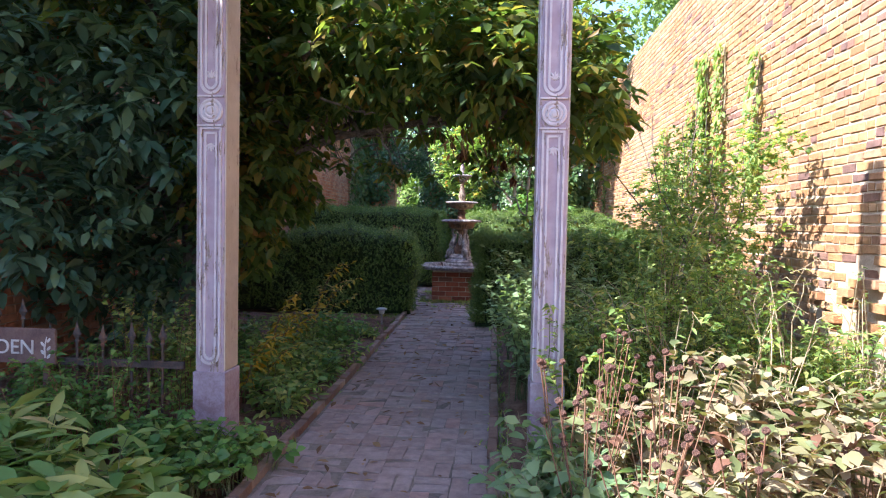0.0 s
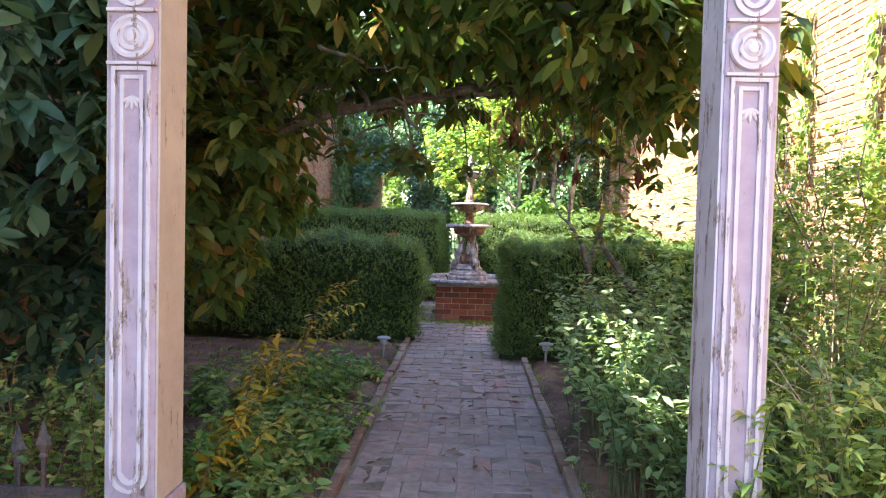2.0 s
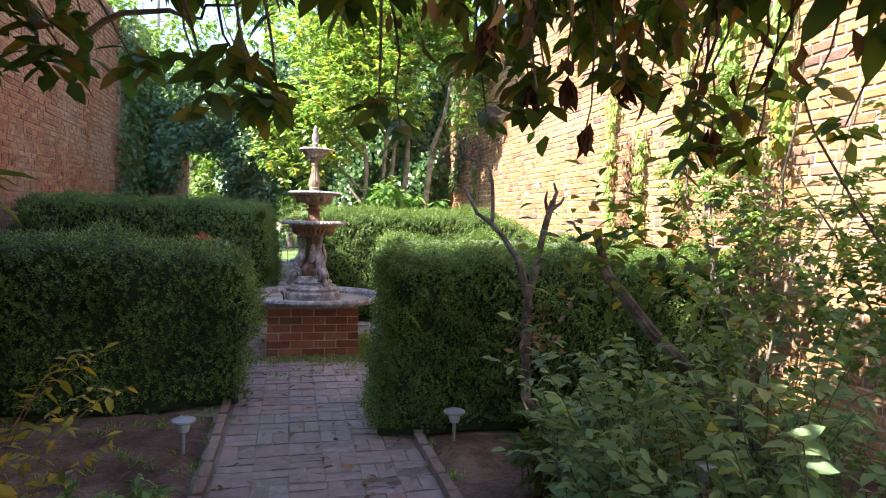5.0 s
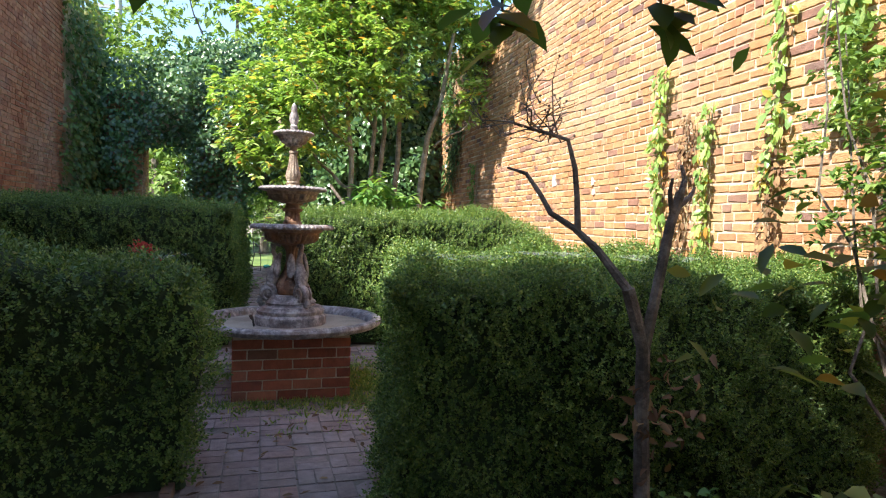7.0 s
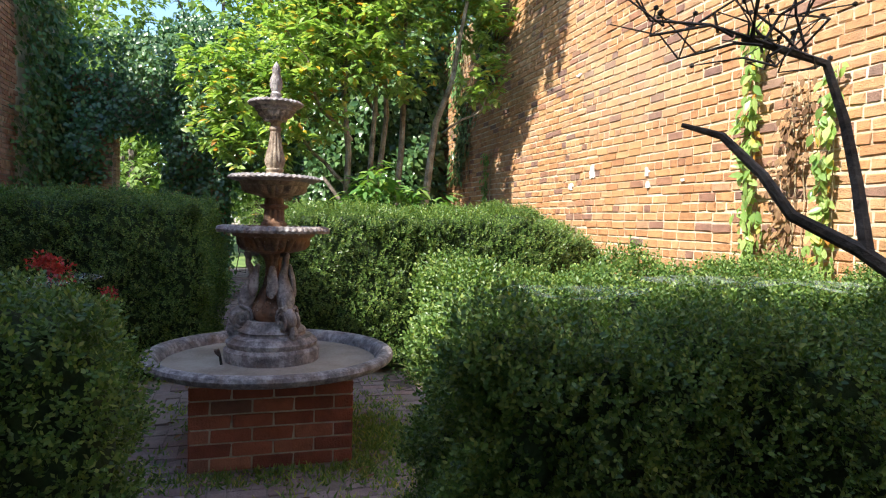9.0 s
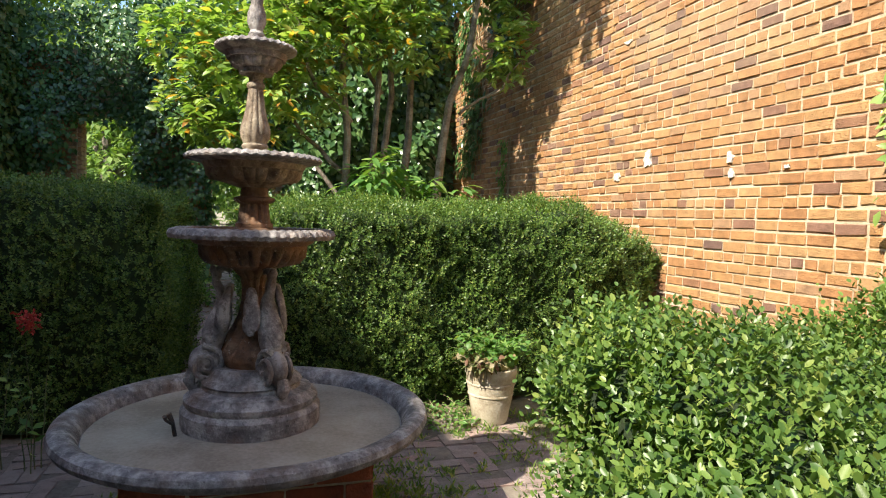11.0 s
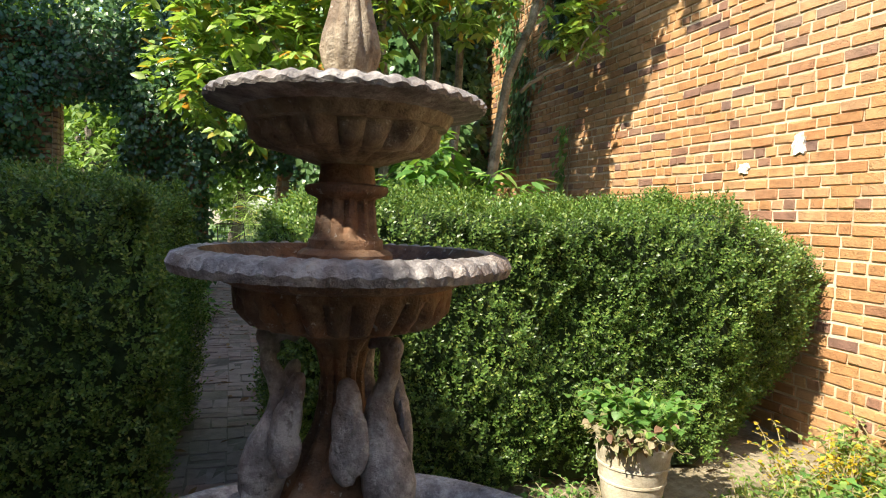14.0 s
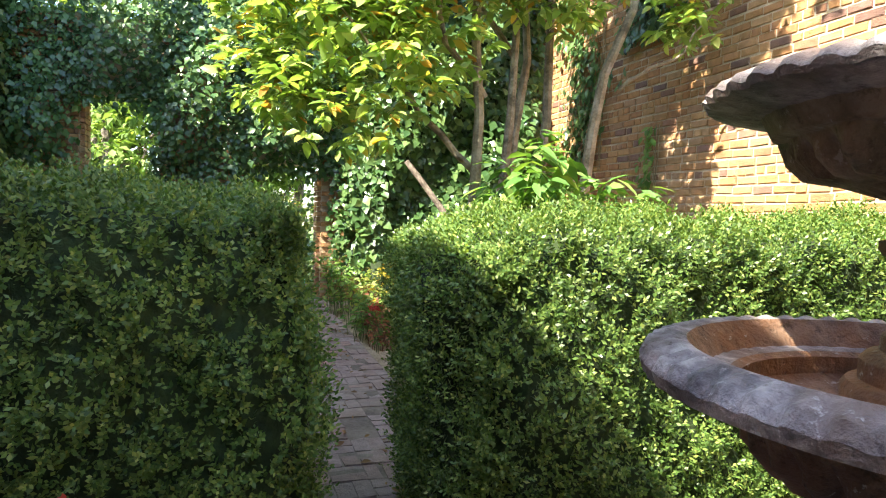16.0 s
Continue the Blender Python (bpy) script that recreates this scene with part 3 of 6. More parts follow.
        # leaf between the scroll and the chest
        for q in range(3):
            bmesh.ops.create_uvsphere(bm, u_segments=10, v_segments=8, radius=1.0, matrix=pose(0.205 - 0.01 * q, (q - 1) * 0.03, 0.9, (q - 1) * -14, -12, 0) @ Matrix.Diagonal((0.014, 0.016, 0.05, 1)))
        for v in bm.verts:
            v.co += v.co.normalized() * (0.006 * noise.noise(v.co * 30) + 0.004 * noise.noise(v.co * 75))
        bmesh.ops.scale(bm, verts=bm.verts[:], vec=(0.95, 1.0, 1))
        bmesh.ops.rotate(bm, verts=bm.verts[:], matrix=Matrix.Rotation(a, 3, "Z"))
        part("figure", bm, STONE, f, "winged sea creature carved in weathered stone" if k == 0 else "", True)
    bm = bmesh.new()
    tube_bm(bm, [(-0.3, -0.14, 0.53), (-0.31, -0.15, 0.6), (-0.325, -0.15, 0.635)], [0.009, 0.008, 0.012], 8)
    tube_bm(bm, [(-0.31, -0.15, 0.59), (-0.33, -0.19, 0.62), (-0.335, -0.2, 0.64)], [0.006, 0.006, 0.009], 8)
    part("spout", bm, IRON, f, "small dark metal water spout", True)

    def bowl(zr, r, deep, lobes, name, thick, stuff):
        prof = [(0.07, zr - deep - 0.02), (r * 0.44, zr - deep), (r * 0.56, zr - deep * 0.93), (r * 0.635, zr - deep * 0.74), (r * 0.655, zr - deep * 0.5), (r * 0.655, zr - 0.034), (r * 0.69, zr - 0.028), (r * 0.85, zr - 0.024), (r * 0.985, zr - thick), (r, zr - thick * 0.5), (r * 0.975, zr + 0.002), (r * 0.9, zr + 0.012), (r * 0.84, zr + 0.012), (r * 0.8, zr - 0.006), (r * 0.72, zr - 0.05), (r * 0.5, zr - deep * 0.55), (0.001, zr - deep * 0.6)]
        bm = bmesh.new()
        seg = lobes * 10
        rings = []
        for i, (rr, zz) in enumerate(prof):
            ring = []
            for k in range(seg):
                a = 2 * math.pi * k / seg
                w = 0.5 + 0.5 * math.cos(lobes * a)
                q, zc = rr, zz
                if 1 <= i <= 3:
                    q = rr * (0.9 + 0.115 * math.sqrt(w))
                if name == "middle_bowl" and 1 <= i <= 5:
                    q += 0.016 * max(0.0, math.cos(6 * a)) ** 3 * (1 if i >= 2 else 0.4)
                if 7 <= i <= 11:
                    e = abs(math.cos(lobes * a))
                    q = rr * (0.984 + (0.024 if 8 <= i <= 10 else 0.01) * e)
                    zc = zz + (0.007 if i >= 9 else 0.003) * (e - 0.4)
                ring.append(bm.verts.new((q * math.cos(a), q * math.sin(a), zc)))
            rings.append(ring)
        for a, b in zip(rings, rings[1:]):
            for k in range(seg):
                j = (k + 1) % seg
                bm.faces.new((a[k], a[j], b[j], b[k]))
        bm.faces.new(rings[0][::-1])
        bm.faces.ensure_lookup_table()
        for i in range(6, 12):
            for k in range(seg):
                bm.faces[i * seg + k].material_index = 1
        ob = part(name, bm, stuff, f, "", True)
        ob.data.materials.append(STONE)
        return ob

    z3, z2, z1 = 1.377, 1.695, 2.165
    tagged(bowl(z3, 0.35, 0.148, 28, "lower_bowl", 0.03, RUSTY), "rust-stained fluted bowl with a scalloped rim")
    tagged(bowl(z2, 0.288, 0.108, 22, "middle_bowl", 0.014, TAN_STONE), "pale fluted bowl with a wavy rim")
    tagged(bowl(z1, 0.172, 0.09, 16, "upper_bowl", 0.01, STONE), "small fluted bowl")
    part("column", lathe_bm([(0.118, z3 - 0.09), (0.118, z3 - 0.03), (0.112, z3 - 0.022), (0.1, z3 - 0.02), (0.1, z3 + 0.004), (0.092, z3 + 0.012), (0.08, z3 + 0.016), (0.078, z3 + 0.034), (0.07, z3 + 0.04), (0.067, z3 + 0.05), (0.061, z3 + 0.115), (0.062, z3 + 0.12), (0.082, z3 + 0.128), (0.087, z3 + 0.136), (0.087, z3 + 0.146), (0.06, z3 + 0.152), (0.056, z3 + 0.19)], 72, 12, 0.16, (z3 + 0.045, z3 + 0.118)), RUSTY, f, "rusty fluted column", True)
    vase = [(0.085, -0.07), (0.085, 0.012), (0.062, 0.026), (0.05, 0.036), (0.056, 0.046), (0.056, 0.054), (0.049, 0.062), (0.06, 0.085), (0.065, 0.11), (0.06, 0.14), (0.05, 0.175), (0.041, 0.215), (0.035, 0.26), (0.031, 0.295), (0.037, 0.302), (0.039, 0.31), (0.036, 0.319), (0.029, 0.326), (0.031, 0.345), (0.046, 0.362), (0.06, 0.39)]
    part("vase", lathe_bm([(r, z2 + h) for r, h in vase], 72, 12, 0.09, (z2 + 0.08, z2 + 0.28)), TAN_STONE, f, "pale fluted baluster", True)
    part("finial", lathe_bm([(0.06, z1 - 0.03), (0.06, z1 + 0.01), (0.03, z1 + 0.03), (0.035, z1 + 0.06), (0.026, z1 + 0.075), (0.04, z1 + 0.11), (0.038, z1 + 0.15), (0.024, z1 + 0.19), (0.028, z1 + 0.21), (0.018, z1 + 0.24), (0.002, z1 + 0.265)], 32), STONE, f, "bud-shaped finial", True)
    return tagged(f, "three-tiered weathered stone fountain on a red brick pedestal", "fountain")


build_fountain()


# ---- gate posts ----
def paint_mat(name, dark, light, chip):
    m, n, l, p = nodes_of(name)
    c = n.new("ShaderNodeTexCoord").outputs["Object"]
    big, fine = noise_node(n, l, 5, 6, c, 0.7), noise_node(n, l, 26, 6, c, 0.75)
    tone = ramp_node(n, [(0.35, dark), (0.65, light)])
    l.new(big.outputs[0], tone.inputs[0])
    stretch = n.new("ShaderNodeMapping")
    stretch.inputs["Scale"].default_value = (14, 14, 2.2)
    l.new(c, stretch.inputs[0])
    chips = noise_node(n, l, 1.6, 8, stretch.outputs[0], 0.75)
    mask = ramp_node(n, [(chip, (0, 0, 0)), (chip + 0.02, (1, 1, 1))])
    l.new(chips.outputs[0], mask.inputs[0])
    wood = ramp_node(n, [(0.35, (0.13, 0.09, 0.07)), (0.55, (0.36, 0.29, 0.24)), (0.7, (0.6, 0.57, 0.54))])
    l.new(fine.outputs[0], wood.inputs[0])
    l.new(mixed(n, l, mask.outputs[0], tone.outputs[0], wood.outputs[0]), p.inputs["Base Color"])
    p.inputs["Roughness"].default_value = 0.65
    inv = n.new("ShaderNodeMath")
    inv.operation = "SUBTRACT"
    inv.inputs[0].default_value = 1.0
    l.new(mask.outputs[0], inv.inputs[1])
    bumped(n, l, inv.outputs[0], 0.5, 0.004, p)
    return m


PAINT = paint_mat("flaking_lilac_paint", (0.34, 0.26, 0.31), (0.46, 0.38, 0.43), 0.56)
BEIGE = paint_mat("weathered_beige_paint", (0.4, 0.34, 0.28), (0.5, 0.44, 0.37), 0.6)
WHITE_TRIM = paint_mat("chipped_white_paint", (0.52, 0.47, 0.5), (0.66, 0.62, 0.64), 0.55)
MAUVE = rough_stuff("dull_mauve_paint", (0.25, 0.18, 0.2), (0.34, 0.27, 0.32), (0.42, 0.36, 0.42), 5, 0.7, 0.3, 40)


def strip_loop(bm, pts, w, y0, y1):
    """A raised strip along a flat outline of (x, z), proud from y1 to y0."""
    n = len(pts)
    cx = sum(p[0] for p in pts) / n
    cz0, cz1 = min(p[1] for p in pts), max(p[1] for p in pts)
    hx = max(p[0] for p in pts)
    rings = []
    for k, y in ((1.0, y1), (1.0, y0), (0.0, y0), (0.0, y1)):
        ring = []
        for x, z in pts:
            ix = x - math.copysign(min(w, abs(x)), x) if abs(x) > 1e-6 else 0.0
            iz = z + w if abs(z - cz0) < hx and z < (cz0 + cz1) / 2 else (z - w if abs(z - cz1) < hx else z)
            ring.append(bm.verts.new((x if k else ix, y, z if k else iz)))
        rings.append(ring)
    for a, b in zip(rings, rings[1:]):
        for i in range(n):
            j = (i + 1) % n
            bm.faces.new((a[i], a[j], b[j], b[i]))


def stadium(half, z0, z1, seg=10, square_top=False):
    pts = []
    for i in range(seg + 1):
        a = math.pi + math.pi * i / seg
        pts.append((half * math.cos(a), z0 + half + half * math.sin(a)))
    if square_top:
        pts += [(half, z1), (-half, z1)]
    else:
        for i in range(seg + 1):
            a = math.pi * i / seg
            pts.append((half * math.cos(a), z1 - half + half * math.sin(a)))
    return pts


def gate_post(x, y, top, label):
    g = ground_z(y)
    p = empty("gate_post", x, y, g)
    part("shaft", box_bm(-0.086, -0.1, 0.4, 0.086, 0.09, top, bevel=0.005), PAINT, p)
    part("side_board", box_bm(0.082, -0.094, 0.49, 0.094, 0.1, top - 0.01, bevel=0.003), BEIGE, p, "weathered beige side board")
    part("side_board", box_bm(-0.094, -0.094, 0.49, -0.082, 0.1, top - 0.01, bevel=0.003), WHITE_TRIM if x > 0 else BEIGE, p)
    part("plinth", box_bm(-0.104, -0.115, -0.08, 0.104, 0.11, 0.485, bevel=0.007), MAUVE, p, "dull mauve plinth block")
    m = 2.09
    for z0, z1 in ((0.53, m - 0.1), (m + 0.1, top - 0.1)):
        for half, y0 in ((0.068, -0.112), (0.04, -0.108)):
            bm = bmesh.new()
            strip_loop(bm, stadium(half, z0 + (0.068 - half), z1 - (0.068 - half), 10, True), 0.013, y0, -0.098)
            part("moulding", bm, WHITE_TRIM, p, "chipped pale moulding")
        bm = bmesh.new()
        zz = z1 - 0.1 if z1 < m else z0 + 0.1
        up = -1 if z1 < m else 1
        for q in range(5):
            a = math.radians(-60 + 30 * q)
            bmesh.ops.create_uvsphere(bm, u_segments=8, v_segments=6, radius=1.0, matrix=pose(0.013 * math.sin(a) * 1.6, -0.102, zz + up * 0.02 * math.cos(a), 0, math.degrees(a) * up, 0) @ Matrix.Diagonal((0.008, 0.007, 0.028, 1)))
        part("leaf_ornament", bm, WHITE_TRIM, p, "", True)
    bm = lathe_bm([(0.001, 0.0), (0.072, 0.0), (0.076, 0.006), (0.072, 0.016), (0.062, 0.017), (0.056, 0.01), (0.05, 0.008), (0.046, 0.017), (0.036, 0.018), (0.03, 0.009), (0.026, 0.012), (0.018, 0.02), (0.001, 0.022)], 36)
    bmesh.ops.rotate(bm, verts=bm.verts[:], matrix=Matrix.Rotation(math.pi / 2, 3, "X"))
    bmesh.ops.translate(bm, verts=bm.verts[:], vec=(0, -0.099, m))
    part("medallion", bm, WHITE_TRIM, p, "round ringed medallion", True)
    part("band", box_bm(-0.086, -0.116, m - 0.095, 0.086, -0.098, m - 0.083, bevel=0.004), WHITE_TRIM, p)
    part("band", box_bm(-0.086, -0.116, m + 0.083, 0.086, -0.098, m + 0.095, bevel=0.004), WHITE_TRIM, p)
    return tagged(p, label, "post", "pair of gate posts")


gate_post(-1.74, 3.81, 4.6, "tall square gate post with flaking lilac paint and carved mouldings")
gate_post(0.335, 3.86, 4.6, "tall square gate post with flaking lilac paint among weeds")


# ---- path, edging and beds ----
def build_path():
    rng = np.random.default_rng(41)
    bm = bmesh.new()
    for y0, y1, x0, x1 in ((-4, 9.9, -1.3, 0.02), (9.9, 12.5, -3.6, 1.3), (12.5, 22.5, -1.3, 0.0)):
        bm.faces.new([bm.verts.new((x, y, ground_z(y) - 0.006)) for x, y in ((x0, y0), (x1, y0), (x1, y1), (x0, y1))])
    path = tagged(mesh_object("path", bm, JOINT_SAND), "worn brick garden path laid in basket weave", "path", kind="structure")
    C, S = [], []
    cell = 0.205
    for iy in range(-10, 108):
        y = iy * cell
        if y < 9.9:
            xs = (-1.24, -0.04)
        elif y < 12.5:
            xs = (-3.5, 1.25)
        else:
            xs = (-1.24, -0.02)
        nx = int((xs[1] - xs[0]) / cell + 0.3)
        k0 = math.ceil((xs[0] + 1.24) / cell - 0.3)
        for ix in range(k0, k0 + nx):
            x = -1.24 + ix * cell
            if abs(x + cell / 2 - FX) < 0.42 and abs(y + cell / 2 - FY) < 0.42:
                continue
            if y > 9.9 and rng.random() < 0.12:
                continue
            for h in (0.25, 0.75):
                z = ground_z(y) - 0.0215 + rng.normal(0, 0.0022)
                if (ix + iy) % 2:
                    C.append((x + cell * h, y + cell / 2, z))
                    S.append((cell / 2 - 0.007, cell - 0.007, 0.045))
                else:
                    C.append((x + cell / 2, y + cell * h, z))
                    S.append((cell - 0.007, cell / 2 - 0.007, 0.045))
    C, S = np.array(C), np.array(S)
    near = np.flatnonzero((C[:, 1] > 8.2) & (C[:, 1] < 10.6) & (C[:, 0] > -1.3) & (C[:, 0] < 0.1))[:295]
    rest = np.ones(len(C), bool)
    rest[near] = False
    V, F = brick_box_arrays(C[rest], S[rest], rng, 0.004)
    tagged(raw_object("paving", V, F, 4, PATH_BRICK, path, False), kind="stuff")
    return path, C[near], S[near]


path, PATH_C, PATH_S = build_path()


def build_edging(x, label):
    rng = np.random.default_rng(int(50 + x * 10))
    C, S = [], []
    y = -2.0
    while y < 9.6:
        w = 0.215 * (1 + rng.normal(0, 0.06))
        C.append((x + rng.normal(0, 0.005), y + w / 2, ground_z(y) + 0.0 + rng.normal(0, 0.005)))
        S.append((0.06, w - 0.008, 0.1))
        y += w
    root = tagged(empty("edging", x, 4, ground_z(4)), label, "edging", "brick edgings of the path")
    C = np.array(C) - np.array([x, 4, ground_z(4)])
    put_bricks("brick", C, S, EDGE_BRICK, root, rng)


EDGE_BRICK = brick_mat("edging_brick", [(0.0, (0.17, 0.1, 0.075)), (0.5, (0.27, 0.18, 0.14)), (1.0, (0.32, 0.25, 0.21))], (0.2, 0.18, 0.14), 0.4, False)
build_edging(-1.295, "row of worn bricks on edge between path and bed")
build_edging(0.02, "row of mossy bricks on edge between path and bed")


def bed(x0, x1, y0, y1, seed, label):
    nx, ny = int((x1 - x0) / 0.09) + 2, int((y1 - y0) / 0.09) + 2
    xs, ys = np.linspace(x0, x1, nx), np.linspace(y0, y1, ny)
    V, F = [], []
    for j, y in enumerate(ys):
        for i, x in enumerate(xs):
            e = min(i, nx - 1 - i, j, ny - 1 - j)
            z = ground_z(y) + (-0.03 if e == 0 else 0.015 + 0.05 * noise.noise((x * 2.2, y * 2.2, seed)) + 0.022 * noise.noise((x * 9, y * 9, seed)))
            V.append((x, y, z))
    for j in range(ny - 1):
        for i in range(nx - 1):
            a = j * nx + i
            F += [a, a + 1, a + nx + 1, a + nx]
    tagged(raw_object("garden_bed", np.array(V), F, 4, SOIL, None, True), label, "soil", kind="structure")


bed(-4.28, -1.34, 0.6, 8.9, 3, "bare dark soil of the planted bed")
bed(0.06, 2.8, 0.6, 8.2, 4, "dark soil under weeds beside the path")


# ---- iron fence and sign ----
def spear(parent, x, z0, z1):
    bm = bmesh.new()
    tube_bm(bm, [(x, 0, z0), (x, 0, z1 - 0.13)], [0.008, 0.008], 6)
    prof = [(0.008, z1 - 0.14), (0.02, z1 - 0.13), (0.01, z1 - 0.115), (0.03, z1 - 0.085), (0.014, z1 - 0.05), (0.002, z1)]
    t = lathe_bm(prof, 8)
    bmesh.ops.scale(t, verts=t.verts[:], vec=(1, 0.5, 1))
    bmesh.ops.translate(t, verts=t.verts[:], vec=(x, 0, 0))
    me = bpy.data.meshes.new("spear_tip")
    t.to_mesh(me)
    t.free()
    bm.from_mesh(me)
    bpy.data.meshes.remove(me)
    part("picket", bm, IRON, parent)


fence = empty("iron_fence", -2.6, 3.7, ground_z(3.7))
part("rail", box_bm(-0.95, -0.012, 0.5, 0.7, 0.012, 0.545, bevel=0.003), IRON, fence)
part("rail", box_bm(-0.95, -0.012, 0.1, 0.7, 0.012, 0.14, bevel=0.003), IRON, fence)
for q, fx in enumerate((-0.86, -0.7, -0.53, -0.36, -0.18, 0.0, 0.17, 0.36, 0.47, 0.56)):
    spear(fence, fx, -0.05, 0.78 + (0.13 if q < 4 else 0) - (0.0 if q % 2 else 0.02))
tagged(fence, "low rusted iron fence with spear-shaped tips", "fence")

SIGN_WOOD = rough_stuff("brown_sign_board", (0.1, 0.06, 0.055), (0.16, 0.1, 0.09), (0.22, 0.15, 0.13), 6, 0.7, 0.3, 70)
LETTER = rough_stuff("white_letter_paint", (0.5, 0.48, 0.46), (0.62, 0.6, 0.58), (0.7, 0.68, 0.66), 12, 0.7, 0.2, 60)
sign = empty("garden_sign", -3.04, 3.62, ground_z(3.62) + 0.52)
part("board", box_bm(-0.42, -0.012, 0.0, 0.36, 0.012, 0.22, bevel=0.008), SIGN_WOOD, sign)
curve = bpy.data.curves.new("sign_text", "FONT")
curve.body, curve.size, curve.extrude = "GARDEN", 0.128, 0.003
tmp = bpy.data.objects.new("sign_text", curve)
me = bpy.data.meshes.new_from_object(tmp)
bpy.data.objects.remove(tmp)
me.materials.append(LETTER)
txt = new("lettering", me)
txt.parent = sign
txt.matrix_local = pose(-0.285, -0.0155, 0.06, 90, 0, 0)
bm = bmesh.new()
tube_bm(bm, [(0.3, -0.016, 0.04), (0.295, -0.016, 0.1), (0.31, -0.016, 0.17)], [0.005, 0.005, 0.003], 6)
for q in range(5):
    bmesh.ops.create_uvsphere(bm, u_segments=8, v_segments=5, radius=1.0, matrix=pose(0.302 + 0.02 * (-1) ** q, -0.015, 0.05 + q * 0.025, 0, 40 * (-1) ** q, 0) @ Matrix.Diagonal((0.009, 0.003, 0.018, 1)))
part("painted_sprig", bm, LETTER, sign, "white painted sprig")
for sx in (-0.34, 0.28):
    part("stake", box_bm(sx - 0.015, 0.012, -0.5, sx + 0.015, 0.035, 0.2), SIGN_WOOD, sign)
tagged(sign, "dark brown wooden board with white painted lettering", "sign")


# ---- herbs and shrubs ----
def tube_arrays(curves, radii, sides=4):
    """Many thin stems at once: curves s x k x 3, radii s x k."""
    s, k, _ = curves.shape
    d = np.gradient(curves, axis=1)
    d = unit(d)
    u = unit(np.cross(d, np.array([0.31, 0.87, 0.21])))
    v = np.cross(d, u)
    a = np.arange(sides) * 2 * math.pi / sides
    ring = curves[:, :, None, :] + (u[:, :, None, :] * np.cos(a)[None, None, :, None] + v[:, :, None, :] * np.sin(a)[None, None, :, None]) * radii[:, :, None, None]
    V = ring.reshape(-1, 3)
    i, j, q = np.meshgrid(np.arange(s), np.arange(k - 1), np.arange(sides), indexing="ij")
    b = (i * k + j) * sides
    r = (q + 1) % sides
    F = np.stack([b + q, b + r, b + sides + r, b + sides + q], -1).ravel()
    return V, F


STEM_GREEN = rough_stuff("green_stem", (0.06, 0.09, 0.03), (0.11, 0.14, 0.05), (0.2, 0.2, 0.09), 12, 0.7, 0.2, 60)
STEM_STRAW = rough_stuff("straw_stem", (0.18, 0.13, 0.07), (0.3, 0.24, 0.14), (0.42, 0.36, 0.24), 12, 0.8, 0.2, 60)
STEM_RED = rough_stuff("reddish_stem", (0.12, 0.05, 0.03), (0.2, 0.1, 0.06), (0.26, 0.16, 0.09), 12, 0.8, 0.2, 60)


def herb(name, label, category, x, y, height, spread, stems, per_stem, leaf, material, seed, stem_mat=STEM_GREEN, wide=0.45, arch=0.3, foot=0.08, low=0.2, long=True, hang=0.1, thick=0.004, group="", lean=(0, 0), lift=0.0):
    """A clump: curved stems from one foot, leaves along them, larger below than at the tip."""
    rng = np.random.default_rng(seed)
    root = empty(name, x, y, ground_z(y) + lift)
    k = 7
    f = np.linspace(0, 1, k)
    ang = rng.uniform(0, 6.283, stems)
    out = np.stack([np.cos(ang), np.sin(ang)], 1) * (spread * rng.random(stems) ** 0.6)[:, None] + np.array(lean)
    h = height * rng.uniform(0.6, 1.05, stems)
    b = rng.normal(0, foot, (stems, 2))
    cur = np.zeros((stems, k, 3))
    cur[:, :, 0] = b[:, :1] + out[:, :1] * f ** 1.6
    cur[:, :, 1] = b[:, 1:] + out[:, 1:] * f ** 1.6
    cur[:, :, 2] = h[:, None] * (f * (1 + arch) - arch * f ** 3) - 0.03
    cur[:, 1:-1] += rng.normal(0, height * 0.012, (stems, k - 2, 3))
    rad = thick * (1.15 - 0.85 * f)[None, :] * np.ones((stems, 1))
    V, F = tube_arrays(cur, rad)
    tagged(raw_object("stem", V, F, 4, stem_mat, root), kind="stuff")
    n = stems * per_stem
    si = np.repeat(np.arange(stems), per_stem)
    t = low + (1 - low) * (np.tile(np.arange(per_stem), stems) + rng.random(n)) / per_stem
    pos = np.empty((n, 3))
    for c in range(3):
        fi = t * (k - 1)
        i0 = np.minimum(fi.astype(int), k - 2)
        pos[:, c] = cur[si, i0, c] * (1 - (fi - i0)) + cur[si, i0 + 1, c] * (fi - i0)
    a = rng.uniform(0, 6.283, n)
    D = np.stack([np.cos(a), np.sin(a), rng.normal(0.25 - hang, 0.35, n)], 1)
    N = unit(np.array([0, 0, 1.0]) + rng.normal(0, 0.4, (n, 3)))
    L = leaf * rng.uniform(0.6, 1.2, n) * (1.15 - 0.45 * t)
    tagged(leaf_object("foliage", pos, D, N, L, L * wide * rng.uniform(0.8, 1.2, n), material, root, 0.3, 0.25, long), kind="stuff")
    return tagged(root, label, category, group)


